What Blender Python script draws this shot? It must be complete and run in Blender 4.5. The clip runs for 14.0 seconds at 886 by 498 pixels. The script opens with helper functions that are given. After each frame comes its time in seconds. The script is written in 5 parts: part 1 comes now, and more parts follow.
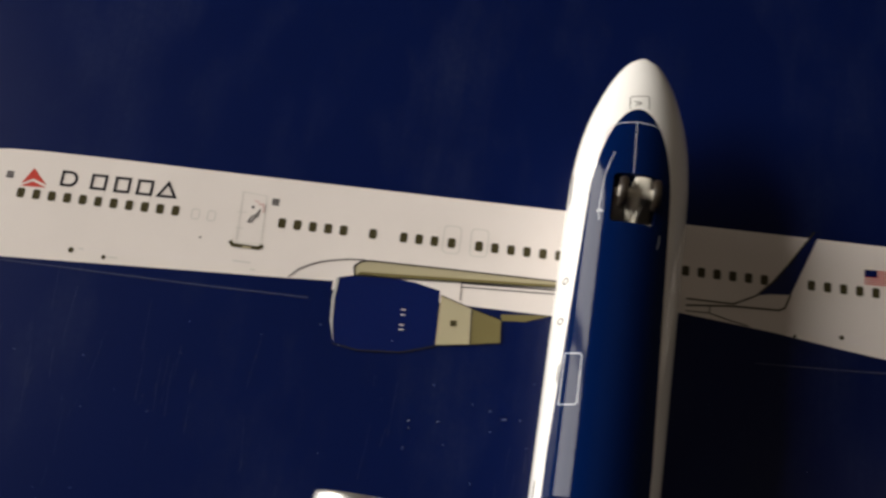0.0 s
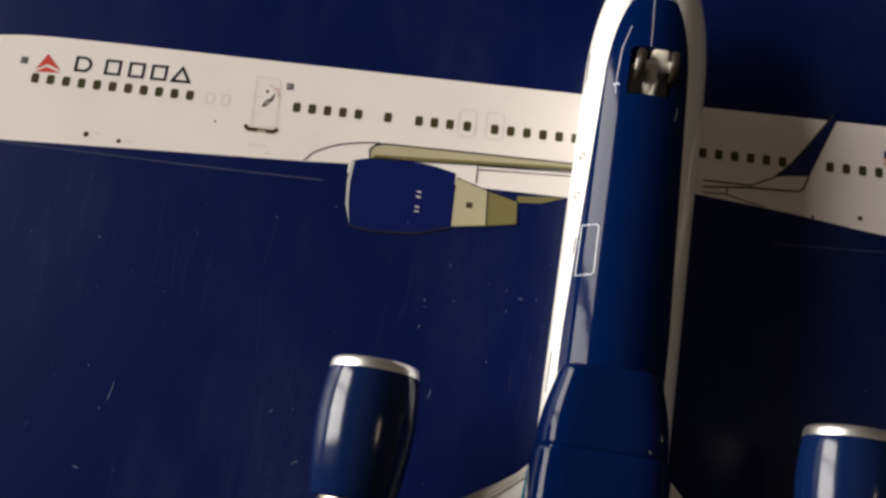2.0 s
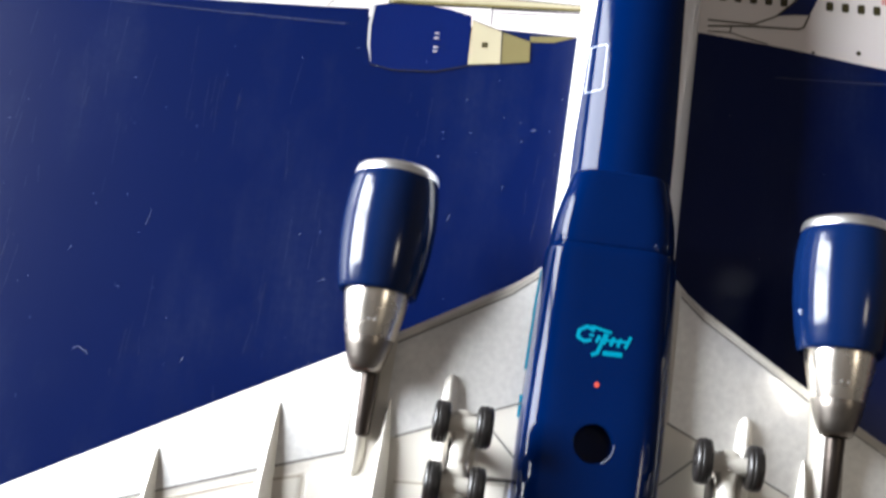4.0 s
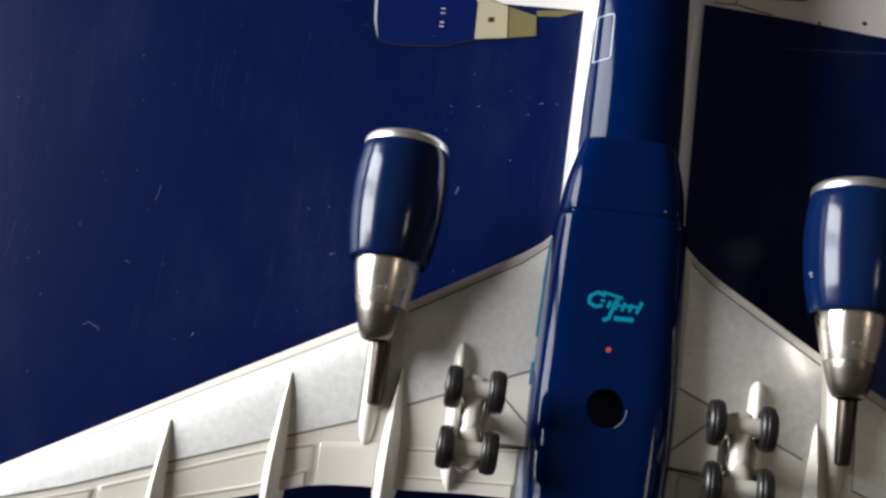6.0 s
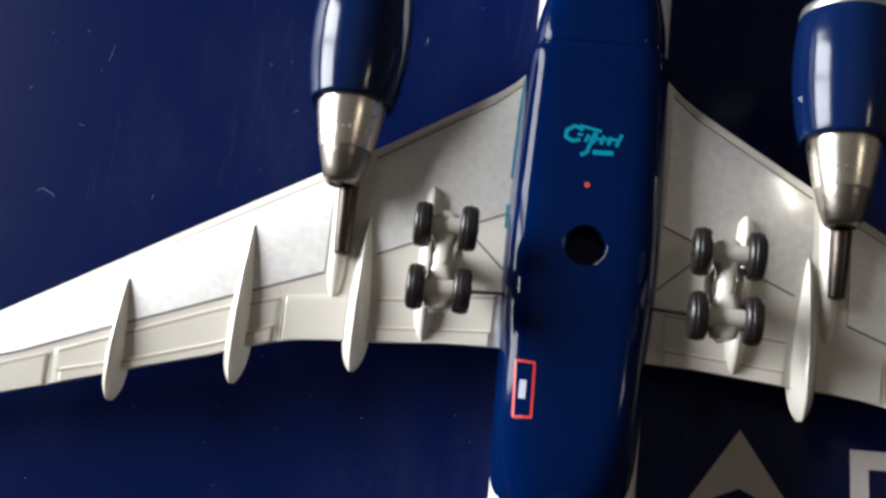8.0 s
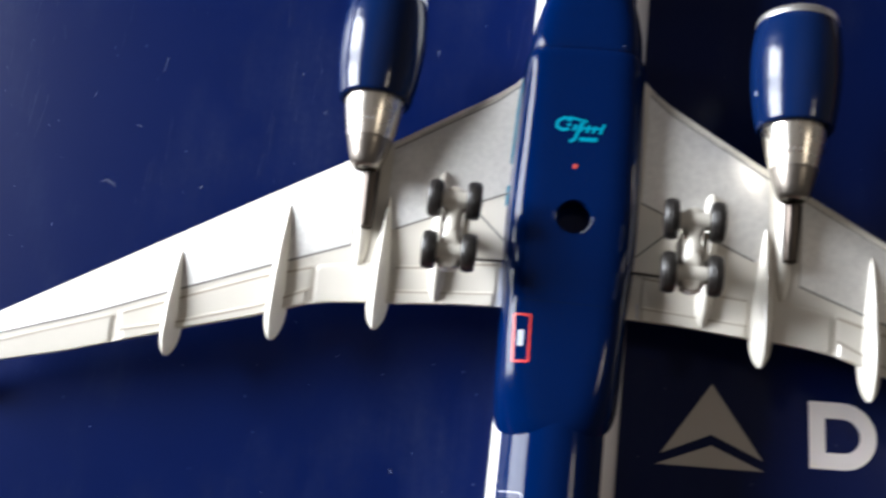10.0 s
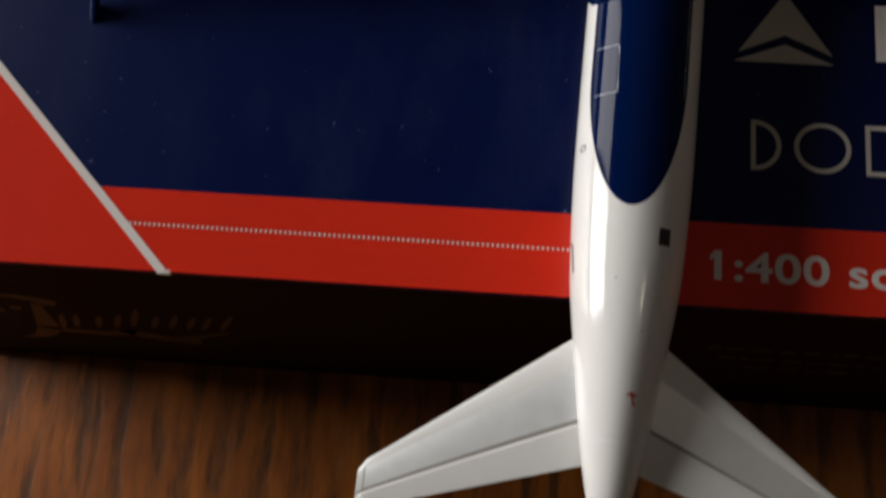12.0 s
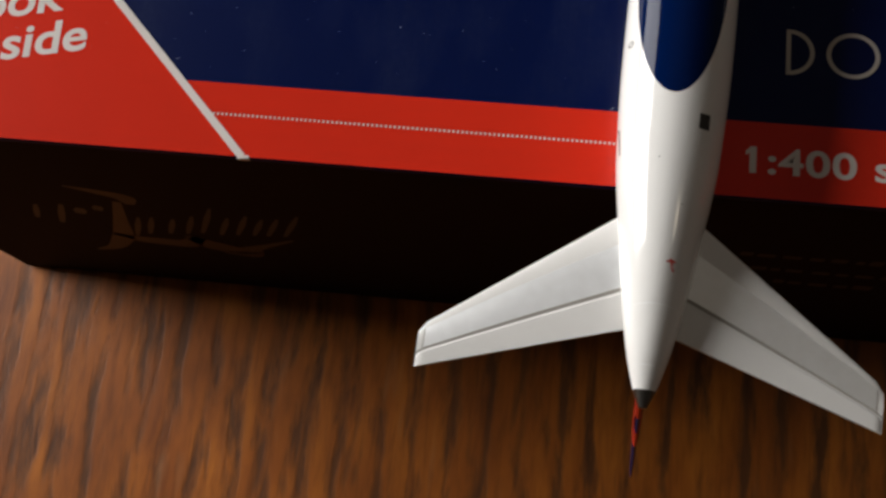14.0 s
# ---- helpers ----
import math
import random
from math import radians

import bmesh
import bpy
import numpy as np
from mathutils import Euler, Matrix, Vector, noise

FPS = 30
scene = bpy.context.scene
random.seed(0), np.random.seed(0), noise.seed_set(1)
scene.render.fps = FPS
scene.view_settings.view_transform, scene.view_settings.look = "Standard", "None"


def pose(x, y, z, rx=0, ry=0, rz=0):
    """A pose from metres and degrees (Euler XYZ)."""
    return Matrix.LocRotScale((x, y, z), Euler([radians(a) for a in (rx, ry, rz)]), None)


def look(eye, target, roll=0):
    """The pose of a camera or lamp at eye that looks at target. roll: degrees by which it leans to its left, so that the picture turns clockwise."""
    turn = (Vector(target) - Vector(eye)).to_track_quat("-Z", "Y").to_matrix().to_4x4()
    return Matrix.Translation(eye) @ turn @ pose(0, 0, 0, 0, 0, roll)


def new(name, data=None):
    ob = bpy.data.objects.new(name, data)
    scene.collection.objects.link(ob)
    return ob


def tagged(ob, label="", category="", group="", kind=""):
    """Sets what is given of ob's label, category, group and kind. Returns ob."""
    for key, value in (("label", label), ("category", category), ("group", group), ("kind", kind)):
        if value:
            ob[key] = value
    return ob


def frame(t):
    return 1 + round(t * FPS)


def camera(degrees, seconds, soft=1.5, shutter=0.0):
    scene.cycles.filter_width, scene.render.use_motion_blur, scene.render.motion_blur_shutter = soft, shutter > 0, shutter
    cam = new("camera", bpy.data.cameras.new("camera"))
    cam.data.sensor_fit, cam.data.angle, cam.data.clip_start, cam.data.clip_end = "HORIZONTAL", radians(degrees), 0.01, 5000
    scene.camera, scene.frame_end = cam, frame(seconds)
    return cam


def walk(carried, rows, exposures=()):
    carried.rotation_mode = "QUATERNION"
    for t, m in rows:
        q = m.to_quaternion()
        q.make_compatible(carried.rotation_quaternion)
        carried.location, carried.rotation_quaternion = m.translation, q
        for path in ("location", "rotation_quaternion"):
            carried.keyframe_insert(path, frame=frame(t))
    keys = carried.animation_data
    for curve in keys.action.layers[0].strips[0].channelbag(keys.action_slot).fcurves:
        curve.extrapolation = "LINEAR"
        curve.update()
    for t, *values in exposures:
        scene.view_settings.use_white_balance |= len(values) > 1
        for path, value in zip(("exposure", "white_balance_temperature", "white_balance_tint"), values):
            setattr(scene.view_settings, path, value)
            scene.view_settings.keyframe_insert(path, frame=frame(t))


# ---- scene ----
cam = camera(46.0, 14.0, 2.7, 0.5)
PATH = [
    (0, (-0.01073, 0.05422, 0.14640), (-0.01105, 0.06079, 0.12584), 4.07),
    (0.5, (-0.00889, 0.05369, 0.14866), (-0.00893, 0.06027, 0.12809), 6.36),
    (1, (-0.01076, 0.05599, 0.14516), (-0.01099, 0.06272, 0.12465), 4.82),
    (1.5, (-0.01052, 0.05201, 0.14359), (-0.01090, 0.05787, 0.12281), 3.19),
    (2, (-0.01025, 0.04768, 0.14415), (-0.01073, 0.05350, 0.12337), 2.02),
    (2.5, (-0.00920, 0.04417, 0.14508), (-0.00967, 0.05000, 0.12429), 1.94),
    (3, (-0.01032, 0.03964, 0.14478), (-0.01101, 0.04531, 0.12395), -0.48),
    (3.5, (-0.00972, 0.03673, 0.14551), (-0.01045, 0.04228, 0.12466), -1.12),
    (4, (-0.00884, 0.03388, 0.14536), (-0.00962, 0.03935, 0.12449), -1.75),
    (4.2, (-0.00927, 0.03245, 0.14601), (-0.01007, 0.03787, 0.12513), -2.26),
    (6.3, (-0.00910, 0.03081, 0.14402), (-0.00997, 0.03643, 0.12320), -3.23),
    (6.5, (-0.00902, 0.03062, 0.14294), (-0.00990, 0.03626, 0.12212), -3.56),
    (7, (-0.00726, 0.03104, 0.14109), (-0.00812, 0.03659, 0.12024), -4.01),
    (7.5, (-0.00784, 0.02856, 0.13866), (-0.00868, 0.03366, 0.11770), -4.97),
    (7.7, (-0.00742, 0.02673, 0.13781), (-0.00818, 0.03148, 0.11676), -4.92),
    (9.8, (-0.00327, 0.01510, 0.14943), (-0.00429, 0.02105, 0.12870), -5.35),
    (10, (-0.00550, 0.01509, 0.14863), (-0.00657, 0.02097, 0.12788), -6.18),
    (10.5, (-0.00907, 0.00761, 0.14661), (-0.01019, 0.01334, 0.12583), -6.63),
    (11, (-0.00920, -0.00063, 0.14931), (-0.01035, 0.00505, 0.12851), -7.11),
    (11.5, (-0.01074, -0.00890, 0.14896), (-0.01193, -0.00330, 0.12814), -7.93),
    (12, (-0.01079, -0.01912, 0.14782), (-0.01203, -0.01370, 0.12696), -8.93),
    (12.5, (-0.00827, -0.02376, 0.14818), (-0.00947, -0.01853, 0.12727), -9.05),
    (13, (-0.01839, -0.03005, 0.14934), (-0.01978, -0.02492, 0.12841), -10.69),
    (13.5, (-0.01524, -0.03194, 0.15179), (-0.01706, -0.02663, 0.13094), -13.09),
    (14, (-0.01182, -0.03165, 0.15309), (-0.01369, -0.02621, 0.13228), -13.42),
]
# exposure follows the phone's own metering
EXPOSURES = [  # seconds, stops, kelvin, tint
    (0, 0.10, 6830, 10), (0.5, -0.27, 6930, 10), (1, -0.36, 7030, 10), (1.5, -0.46, 7030, 10), (2, 0.25, 6830, 10), (2.5, 0.95, 6310, 10), (3, 1.75, 5810, 10), (3.5, 2.00, 5710, 10),
    (4, 1.58, 5810, 10), (6.5, 0.58, 6010, 10), (7, 0.63, 6010, 10), (7.5, 0.68, 6010, 10), (10, 1.35, 5810, 10), (10.5, 1.31, 5810, 10), (11, 1.50, 5810, 10),
    (11.5, 0.60, 5910, 10), (12, -0.45, 6450, 10), (12.5, -1.17, 6450, 10), (13, -0.88, 6450, 10), (13.5, 0.02, 6450, 10), (14, -0.05, 6450, 10)]
walk(cam, [(t, look(eye, target, roll)) for t, eye, target, roll in PATH], EXPOSURES)

# ---- light: one window to the side, in a dim room ----
world = bpy.data.worlds.new("daylight")
scene.world = world
world.use_nodes = True
wn, wl = world.node_tree.nodes, world.node_tree.links
sky = wn.new("ShaderNodeTexSky")
sky.sky_type = "NISHITA"
sky.sun_disc = False
sky.sun_elevation, sky.sun_rotation = radians(40), radians(-60)
wn["Background"].inputs["Strength"].default_value = 0.1
wl.new(sky.outputs[0], wn["Background"].inputs["Color"])

WIN_X, WIN_Y0, WIN_Y1, WIN_Z0, WIN_Z1 = -0.95, 0.01, 0.72, 0.10, 0.83
lamp = bpy.data.lights.new("window_light", "AREA")
lamp.shape, lamp.size, lamp.size_y = "RECTANGLE", WIN_Y1 - WIN_Y0, WIN_Z1 - WIN_Z0
lamp.energy, lamp.color = 29.0, (1.0, 0.97, 0.92)
middle = (WIN_X - 0.03, (WIN_Y0 + WIN_Y1) / 2, (WIN_Z0 + WIN_Z1) / 2)
new("window_light", lamp).matrix_world = look(middle, (1.0, middle[1], middle[2]))
lamp = bpy.data.lights.new("ceiling_lamp_light", "AREA")
lamp.shape, lamp.size = "DISK", 0.19
lamp.energy, lamp.color = 0.65, (1.0, 0.84, 0.62)
new("ceiling_lamp_light", lamp).matrix_world = look((0.98, 0.05, 1.498), (0.0, 0.03, 0.06))

# ---- materials ----


def material(name, color, rough=0.4, metal=0.0, coat=0.0, var=0.08, scale=400.0, bump=0.0, bump_scale=3000.0, rough_var=0.06, spec=0.5):
    """Plain coloured surface with fine mottling, uneven gloss and slight relief."""
    m = bpy.data.materials.new(name)
    m.use_nodes = True
    n, l = m.node_tree.nodes, m.node_tree.links
    b = n["Principled BSDF"]
    b.inputs["Specular IOR Level"].default_value = spec
    b.inputs["Metallic"].default_value = metal
    b.inputs["Coat Weight"].default_value = coat
    b.inputs["Coat Roughness"].default_value = 0.08
    tc = n.new("ShaderNodeTexCoord")
    big = n.new("ShaderNodeTexNoise")
    big.inputs["Scale"].default_value, big.inputs["Detail"].default_value = scale, 6
    l.new(tc.outputs["Object"], big.inputs["Vector"])
    mix = n.new("ShaderNodeMix")
    mix.data_type = "RGBA"
    mix.inputs["A"].default_value = (*[c * (1 - var) for c in color], 1)
    mix.inputs["B"].default_value = (*[min(1, c * (1 + var)) for c in color], 1)
    l.new(big.outputs["Fac"], mix.inputs["Factor"])
    l.new(mix.outputs["Result"], b.inputs["Base Color"])
    rr = n.new("ShaderNodeMapRange")
    rr.inputs["To Min"].default_value, rr.inputs["To Max"].default_value = max(0.02, rough - rough_var), rough + rough_var
    l.new(big.outputs["Fac"], rr.inputs["Value"])
    l.new(rr.outputs[0], b.inputs["Roughness"])
    if bump:
        fine = n.new("ShaderNodeTexNoise")
        fine.inputs["Scale"].default_value, fine.inputs["Detail"].default_value = bump_scale, 4
        l.new(tc.outputs["Object"], fine.inputs["Vector"])
        bp = n.new("ShaderNodeBump")
        bp.inputs["Strength"].default_value, bp.inputs["Distance"].default_value = bump, 0.0001
        l.new(fine.outputs["Fac"], bp.inputs["Height"])
        l.new(bp.outputs[0], b.inputs["Normal"])
    return m


def calc(nodes, links, op, a, b=None, c=None):
    """One Math node; inputs are sockets or numbers."""
    k = nodes.new("ShaderNodeMath")
    k.operation = op
    for i, v in enumerate((a, b, c)):
        if v is None:
            continue
        if isinstance(v, (int, float)):
            k.inputs[i].default_value = v
        else:
            links.new(v, k.inputs[i])
    return k.outputs[0]


BLUE = (0.0005, 0.0070, 0.046)
WHITE = (0.79, 0.778, 0.76)


def livery():
    """White gloss paint with the blue belly: a long rounded patch along the underside."""
    m = material("white_and_blue_gloss_paint", WHITE, 0.07, 0, 0.0, 0.03, 250, 0.22, 170, 0.03, 0.5)
    n, l = m.node_tree.nodes, m.node_tree.links
    b = n["Principled BSDF"]
    base = b.inputs["Base Color"].links[0].from_socket
    tc = n.new("ShaderNodeTexCoord")
    sep = n.new("ShaderNodeSeparateXYZ")
    l.new(tc.outputs["Object"], sep.inputs[0])
    x, y, z = (calc(n, l, "MULTIPLY", sep.outputs[i], 1000.0) for i in range(3))
    w = calc(n, l, "SUBTRACT", 3.9, calc(n, l, "MULTIPLY", calc(n, l, "MAXIMUM", calc(n, l, "SUBTRACT", y, 85.0), 0.0), 0.034))
    a = calc(n, l, "POWER", calc(n, l, "ABSOLUTE", calc(n, l, "DIVIDE", calc(n, l, "ADD", x, 0.26), w)), 2.0)
    f = calc(n, l, "POWER", calc(n, l, "MAXIMUM", calc(n, l, "DIVIDE", calc(n, l, "SUBTRACT", y, 105.6), 7.85), 0.0), 2.0)
    r = calc(n, l, "POWER", calc(n, l, "MAXIMUM", calc(n, l, "DIVIDE", calc(n, l, "SUBTRACT", 38.0, y), 11.7), 0.0), 2.0)
    inside = calc(n, l, "LESS_THAN", calc(n, l, "ADD", calc(n, l, "ADD", a, f), r), 1.0)
    belly = calc(n, l, "MULTIPLY", inside, calc(n, l, "GREATER_THAN", z, 5.0))
    mix = n.new("ShaderNodeMix")
    mix.data_type = "RGBA"
    mix.inputs["B"].default_value = (*BLUE, 1)
    l.new(belly, mix.inputs["Factor"])
    l.new(base, mix.inputs["A"])
    l.new(mix.outputs["Result"], b.inputs["Base Color"])
    l.new(calc(n, l, "SUBTRACT", 0.55, calc(n, l, "MULTIPLY", belly, 0.45)), b.inputs["Specular IOR Level"])
    gloss = b.inputs["Roughness"].links[0].from_socket
    l.new(calc(n, l, "ADD", gloss, calc(n, l, "MULTIPLY", calc(n, l, "SUBTRACT", 1.0, belly), 0.03)), b.inputs["Roughness"])
    return m


def wood():
    """Oiled oak: long grain, dark open pores, worn varnish."""
    m = bpy.data.materials.new("oiled_oak")
    m.use_nodes = True
    n, l = m.node_tree.nodes, m.node_tree.links
    b = n["Principled BSDF"]
    tc = n.new("ShaderNodeTexCoord")

    sway = n.new("ShaderNodeTexNoise")
    sway.inputs["Scale"].default_value, sway.inputs["Detail"].default_value = 45.0, 2
    l.new(tc.outputs["Object"], sway.inputs["Vector"])
    bent = n.new("ShaderNodeVectorMath")
    bent.operation = "MULTIPLY_ADD"
    bent.inputs[1].default_value = (0.0018, 0.0, 0.0)
    l.new(sway.outputs["Color"], bent.inputs[0])
    l.new(tc.outputs["Object"], bent.inputs[2])

    def stretched(sx, sy, detail, rough=0.6, distort=0.0):
        mp = n.new("ShaderNodeMapping")
        mp.inputs["Scale"].default_value = (sx, sy, 40)
        l.new(bent.outputs[0], mp.inputs["Vector"])
        t = n.new("ShaderNodeTexNoise")
        t.inputs["Scale"].default_value, t.inputs["Detail"].default_value = 1.0, detail
        t.inputs["Roughness"].default_value, t.inputs["Distortion"].default_value = rough, distort
        l.new(mp.outputs[0], t.inputs["Vector"])
        return t.outputs["Fac"]

    def ramp(fac, stops):
        r = n.new("ShaderNodeValToRGB")
        while len(r.color_ramp.elements) < len(stops):
            r.color_ramp.elements.new(0.5)
        for e, (p, c) in zip(r.color_ramp.elements, stops):
            e.position, e.color = p, (*c, 1)
        l.new(fac, r.inputs[0])
        return r.outputs["Color"]

    def blend(kind, fac, a, c):
        k = n.new("ShaderNodeMix")
        k.data_type, k.blend_type = "RGBA", kind
        for value, socket in ((fac, "Factor"), (a, "A"), (c, "B")):
            if isinstance(value, (int, float)):
                k.inputs[socket].default_value = value
            elif isinstance(value, tuple):
                k.inputs[socket].default_value = (*value, 1)
            else:
                l.new(value, k.inputs[socket])
        return k.outputs["Result"]

    tone = ramp(stretched(85, 30, 4, 0.6), [(0.30, (0.185, 0.046, 0.0039)), (0.5, (0.30, 0.083, 0.0063)), (0.70, (0.44, 0.135, 0.0113))])
    rings = n.new("ShaderNodeTexWave")
    rings.wave_type, rings.bands_direction, rings.wave_profile = "BANDS", "X", "SIN"
    for socket, value in (("Scale", 60.0), ("Distortion", 5.0), ("Detail", 3.0), ("Detail Scale", 4.0), ("Detail Roughness", 0.6)):
        rings.inputs[socket].default_value = value
    mp = n.new("ShaderNodeMapping")
    mp.inputs["Scale"].default_value = (1, 0.13, 1)
    l.new(bent.outputs[0], mp.inputs["Vector"])
    l.new(mp.outputs[0], rings.inputs["Vector"])
    grain = calc(n, l, "ADD", calc(n, l, "MULTIPLY", rings.outputs["Fac"], 0.22), calc(n, l, "MULTIPLY", stretched(350, 66, 4, 0.62, 0.2), 0.9))
    pores = ramp(grain, [(0.38, (0, 0, 0)), (0.48, (0.45, 0.45, 0.45)), (0.57, (0.9, 0.9, 0.9)), (0.68, (1, 1, 1))])
    # pale streaks in the base colour imitate reflections in the pores
    pore_glints = ramp(stretched(380, 50, 2, 0.5, 0.2), [(0.0, (0, 0, 0)), (0.64, (0, 0, 0)), (0.78, (1, 1, 1))])
    fine = ramp(stretched(800, 105, 3), [(0.3, (0.70, 0.67, 0.64)), (0.55, (1, 1, 1))])
    out = blend("MIX", pores, (0.105, 0.035, 0.0078), tone)
    out = blend("MIX", calc(n, l, "MULTIPLY", pore_glints, 0.3), out, (0.33, 0.165, 0.07))
    out = blend("MULTIPLY", 1.0, out, fine)
    l.new(out, b.inputs["Base Color"])
    b.inputs["Roughness"].default_value = 0.5
    b.inputs["Specular IOR Level"].default_value = 0.3
    bp = n.new("ShaderNodeBump")
    bp.inputs["Strength"].default_value, bp.inputs["Distance"].default_value = 0.15, 0.0003
    l.new(pores, bp.inputs["Height"])
    l.new(bp.outputs[0], b.inputs["Normal"])
    return m


def laminate(name, color, rough=0.25, haze=0.0):
    """Printed card under gloss film, with faint rubbed scratches in the gloss."""
    m = material(name, color, rough, 0, 0, 0.07, 120, 0.05, 1500, 0.05)
    n, l = m.node_tree.nodes, m.node_tree.links
    b = n["Principled BSDF"]
    b.inputs["Specular IOR Level"].default_value = 0.3
    tc = n.new("ShaderNodeTexCoord")
    mp = n.new("ShaderNodeMapping")
    mp.inputs["Scale"].default_value = (2600, 90, 1)
    mp.inputs["Rotation"].default_value = (0, 0, 0.16)
    l.new(tc.outputs["Object"], mp.inputs["Vector"])
    t = n.new("ShaderNodeTexNoise")
    t.inputs["Scale"].default_value, t.inputs["Detail"].default_value = 1.0, 5
    l.new(mp.outputs[0], t.inputs["Vector"])
    if haze:
        mp2 = n.new("ShaderNodeMapping")
        mp2.inputs["Scale"].default_value = (90, 38, 1)
        mp2.inputs["Rotation"].default_value = (0, 0, 0.12)
        l.new(tc.outputs["Object"], mp2.inputs["Vector"])
        cloud, grit = n.new("ShaderNodeTexNoise"), n.new("ShaderNodeTexNoise")
        cloud.inputs["Scale"].default_value, cloud.inputs["Detail"].default_value, cloud.inputs["Roughness"].default_value = 1.0, 5, 0.65
        grit.inputs["Scale"].default_value, grit.inputs["Detail"].default_value = 1600, 3
        l.new(mp2.outputs[0], cloud.inputs["Vector"])
        l.new(tc.outputs["Object"], grit.inputs["Vector"])
        soft = n.new("ShaderNodeMapRange")
        soft.inputs["From Min"].default_value, soft.inputs["From Max"].default_value = 0.5, 0.75
        l.new(cloud.outputs["Fac"], soft.inputs["Value"])
        rub = calc(n, l, "MULTIPLY", soft.outputs[0], calc(n, l, "MULTIPLY", grit.outputs["Fac"], t.outputs["Fac"]))
        mix = n.new("ShaderNodeMix")
        mix.data_type = "RGBA"
        mix.inputs["B"].default_value = (0.06, 0.075, 0.13, 1)
        l.new(calc(n, l, "MULTIPLY", rub, haze), mix.inputs["Factor"])
        l.new(b.inputs["Base Color"].links[0].from_socket, mix.inputs["A"])
        l.new(mix.outputs["Result"], b.inputs["Base Color"])
    rr = n.new("ShaderNodeMapRange")
    rr.inputs["From Min"].default_value, rr.inputs["From Max"].default_value = 0.66, 0.86
    rr.inputs["To Min"].default_value, rr.inputs["To Max"].default_value = rough, rough + 0.035
    l.new(t.outputs["Fac"], rr.inputs["Value"])
    l.new(rr.outputs[0], b.inputs["Roughness"])
    return m


M_LIVERY = livery()
M_BLUE = material("deep_blue_gloss_paint", BLUE, 0.07, 0, 0.0, 0.10, 200, 0.18, 170, 0.03, 0.12)
M_ENGINE = material("deep_blue_satin_gloss_paint", (0.0022, 0.0095, 0.047), 0.15, 0, 0.0, 0.12, 300, 0.16, 200, 0.03, 0.28)
M_STRUT = material("dark_brown_metal", (0.055, 0.045, 0.038), 0.34, 0.9, 0, 0.15, 700, 0.12, 2500)
M_WHITE = material("white_gloss_paint", WHITE, 0.2, 0, 0.4, 0.03, 250, 0.04, 1200)
M_WING = material("cream_white_paint", (0.66, 0.625, 0.55), 0.3, 0, 0.3, 0.05, 200, 0.06, 1500)
M_GREYPANEL = material("silver_grey_speckled_paint", (0.77, 0.76, 0.73), 0.52, 0.78, 0.0, 0.17, 2000, 0.12, 4000)
M_TAILGREY = material("light_grey_paint", (0.92, 0.93, 0.94), 0.58, 0.85, 0.05, 0.06, 900, 0.05, 2500)
M_LINE = material("dark_panel_line_ink", (0.10, 0.095, 0.09), 0.5)
M_SEAM = material("soft_grey_panel_groove", (0.33, 0.31, 0.28), 0.5)
M_SILVER = material("bare_silver_metal", (0.82, 0.81, 0.79), 0.36, 1.0, 0, 0.08, 500, 0.06, 1500)
M_NOZZLE = material("warm_silver_metal", (0.70, 0.65, 0.57), 0.27, 1.0, 0, 0.1, 500, 0.06, 1500)
M_EXHAUST = material("dull_grey_metal", (0.16, 0.145, 0.13), 0.36, 1.0, 0, 0.15, 700, 0.15, 2500)
M_RUBBER = material("black_moulded_rubber", (0.011, 0.0095, 0.0085), 0.38, 0, 0.1, 0.2, 900, 0.2, 2500)
M_BROWN = material("dark_brown_ink", (0.018, 0.012, 0.009), 0.4)
M_DARK = material("black_recess_shade", (0.004, 0.004, 0.005), 0.6)
M_CYAN = material("cyan_ink", (0.0, 0.215, 0.315), 0.4)
M_RED = material("red_ink", (0.52, 0.04, 0.025), 0.35)
M_TAN = material("beige_gap_and_step_shade", (0.40, 0.35, 0.275), 0.5)
M_TYRE = material("dark_brown_rubber", (0.022, 0.016, 0.011), 0.4, 0, 0.15, 0.25, 900, 0.2, 2500)
M_SPAR = material("grey_panel_line", (0.17, 0.16, 0.145), 0.5)
M_CONE = material("matt_grey_metal", (0.23, 0.205, 0.178), 0.34, 1.0, 0, 0.2, 700, 0.15, 2500)
M_FINRED = material("deep_red_gloss_paint", (0.42, 0.025, 0.012), 0.25, 0, 0.2)
M_DOT = material("orange_red_ink", (0.42, 0.055, 0.03), 0.45)
M_GROOVE = material("blue_black_groove", (0.0004, 0.003, 0.018), 0.3, 0, 0, 0.1, 400, 0, 3000, 0.06, 0.1)
M_CHIP = material("dull_worn_metal", (0.20, 0.22, 0.27), 0.5)
M_PALE = material("pale_grey_ink", (0.45, 0.48, 0.56), 0.4)
M_NAVY = laminate("navy_laminated_card", (0.0015, 0.0063, 0.050), 0.28, 0.5)
M_NAVY.node_tree.nodes["Principled BSDF"].inputs["Specular IOR Level"].default_value = 0.145
M_CARDRED = laminate("red_laminated_card", (0.66, 0.027, 0.010))
M_CARDWHITE = laminate("white_laminated_card", (0.76, 0.705, 0.68))
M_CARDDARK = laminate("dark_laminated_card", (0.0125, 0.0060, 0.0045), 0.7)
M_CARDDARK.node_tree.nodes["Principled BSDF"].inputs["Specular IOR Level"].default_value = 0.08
M_PRINTBLUE = laminate("blue_print", (0.002, 0.0085, 0.074))
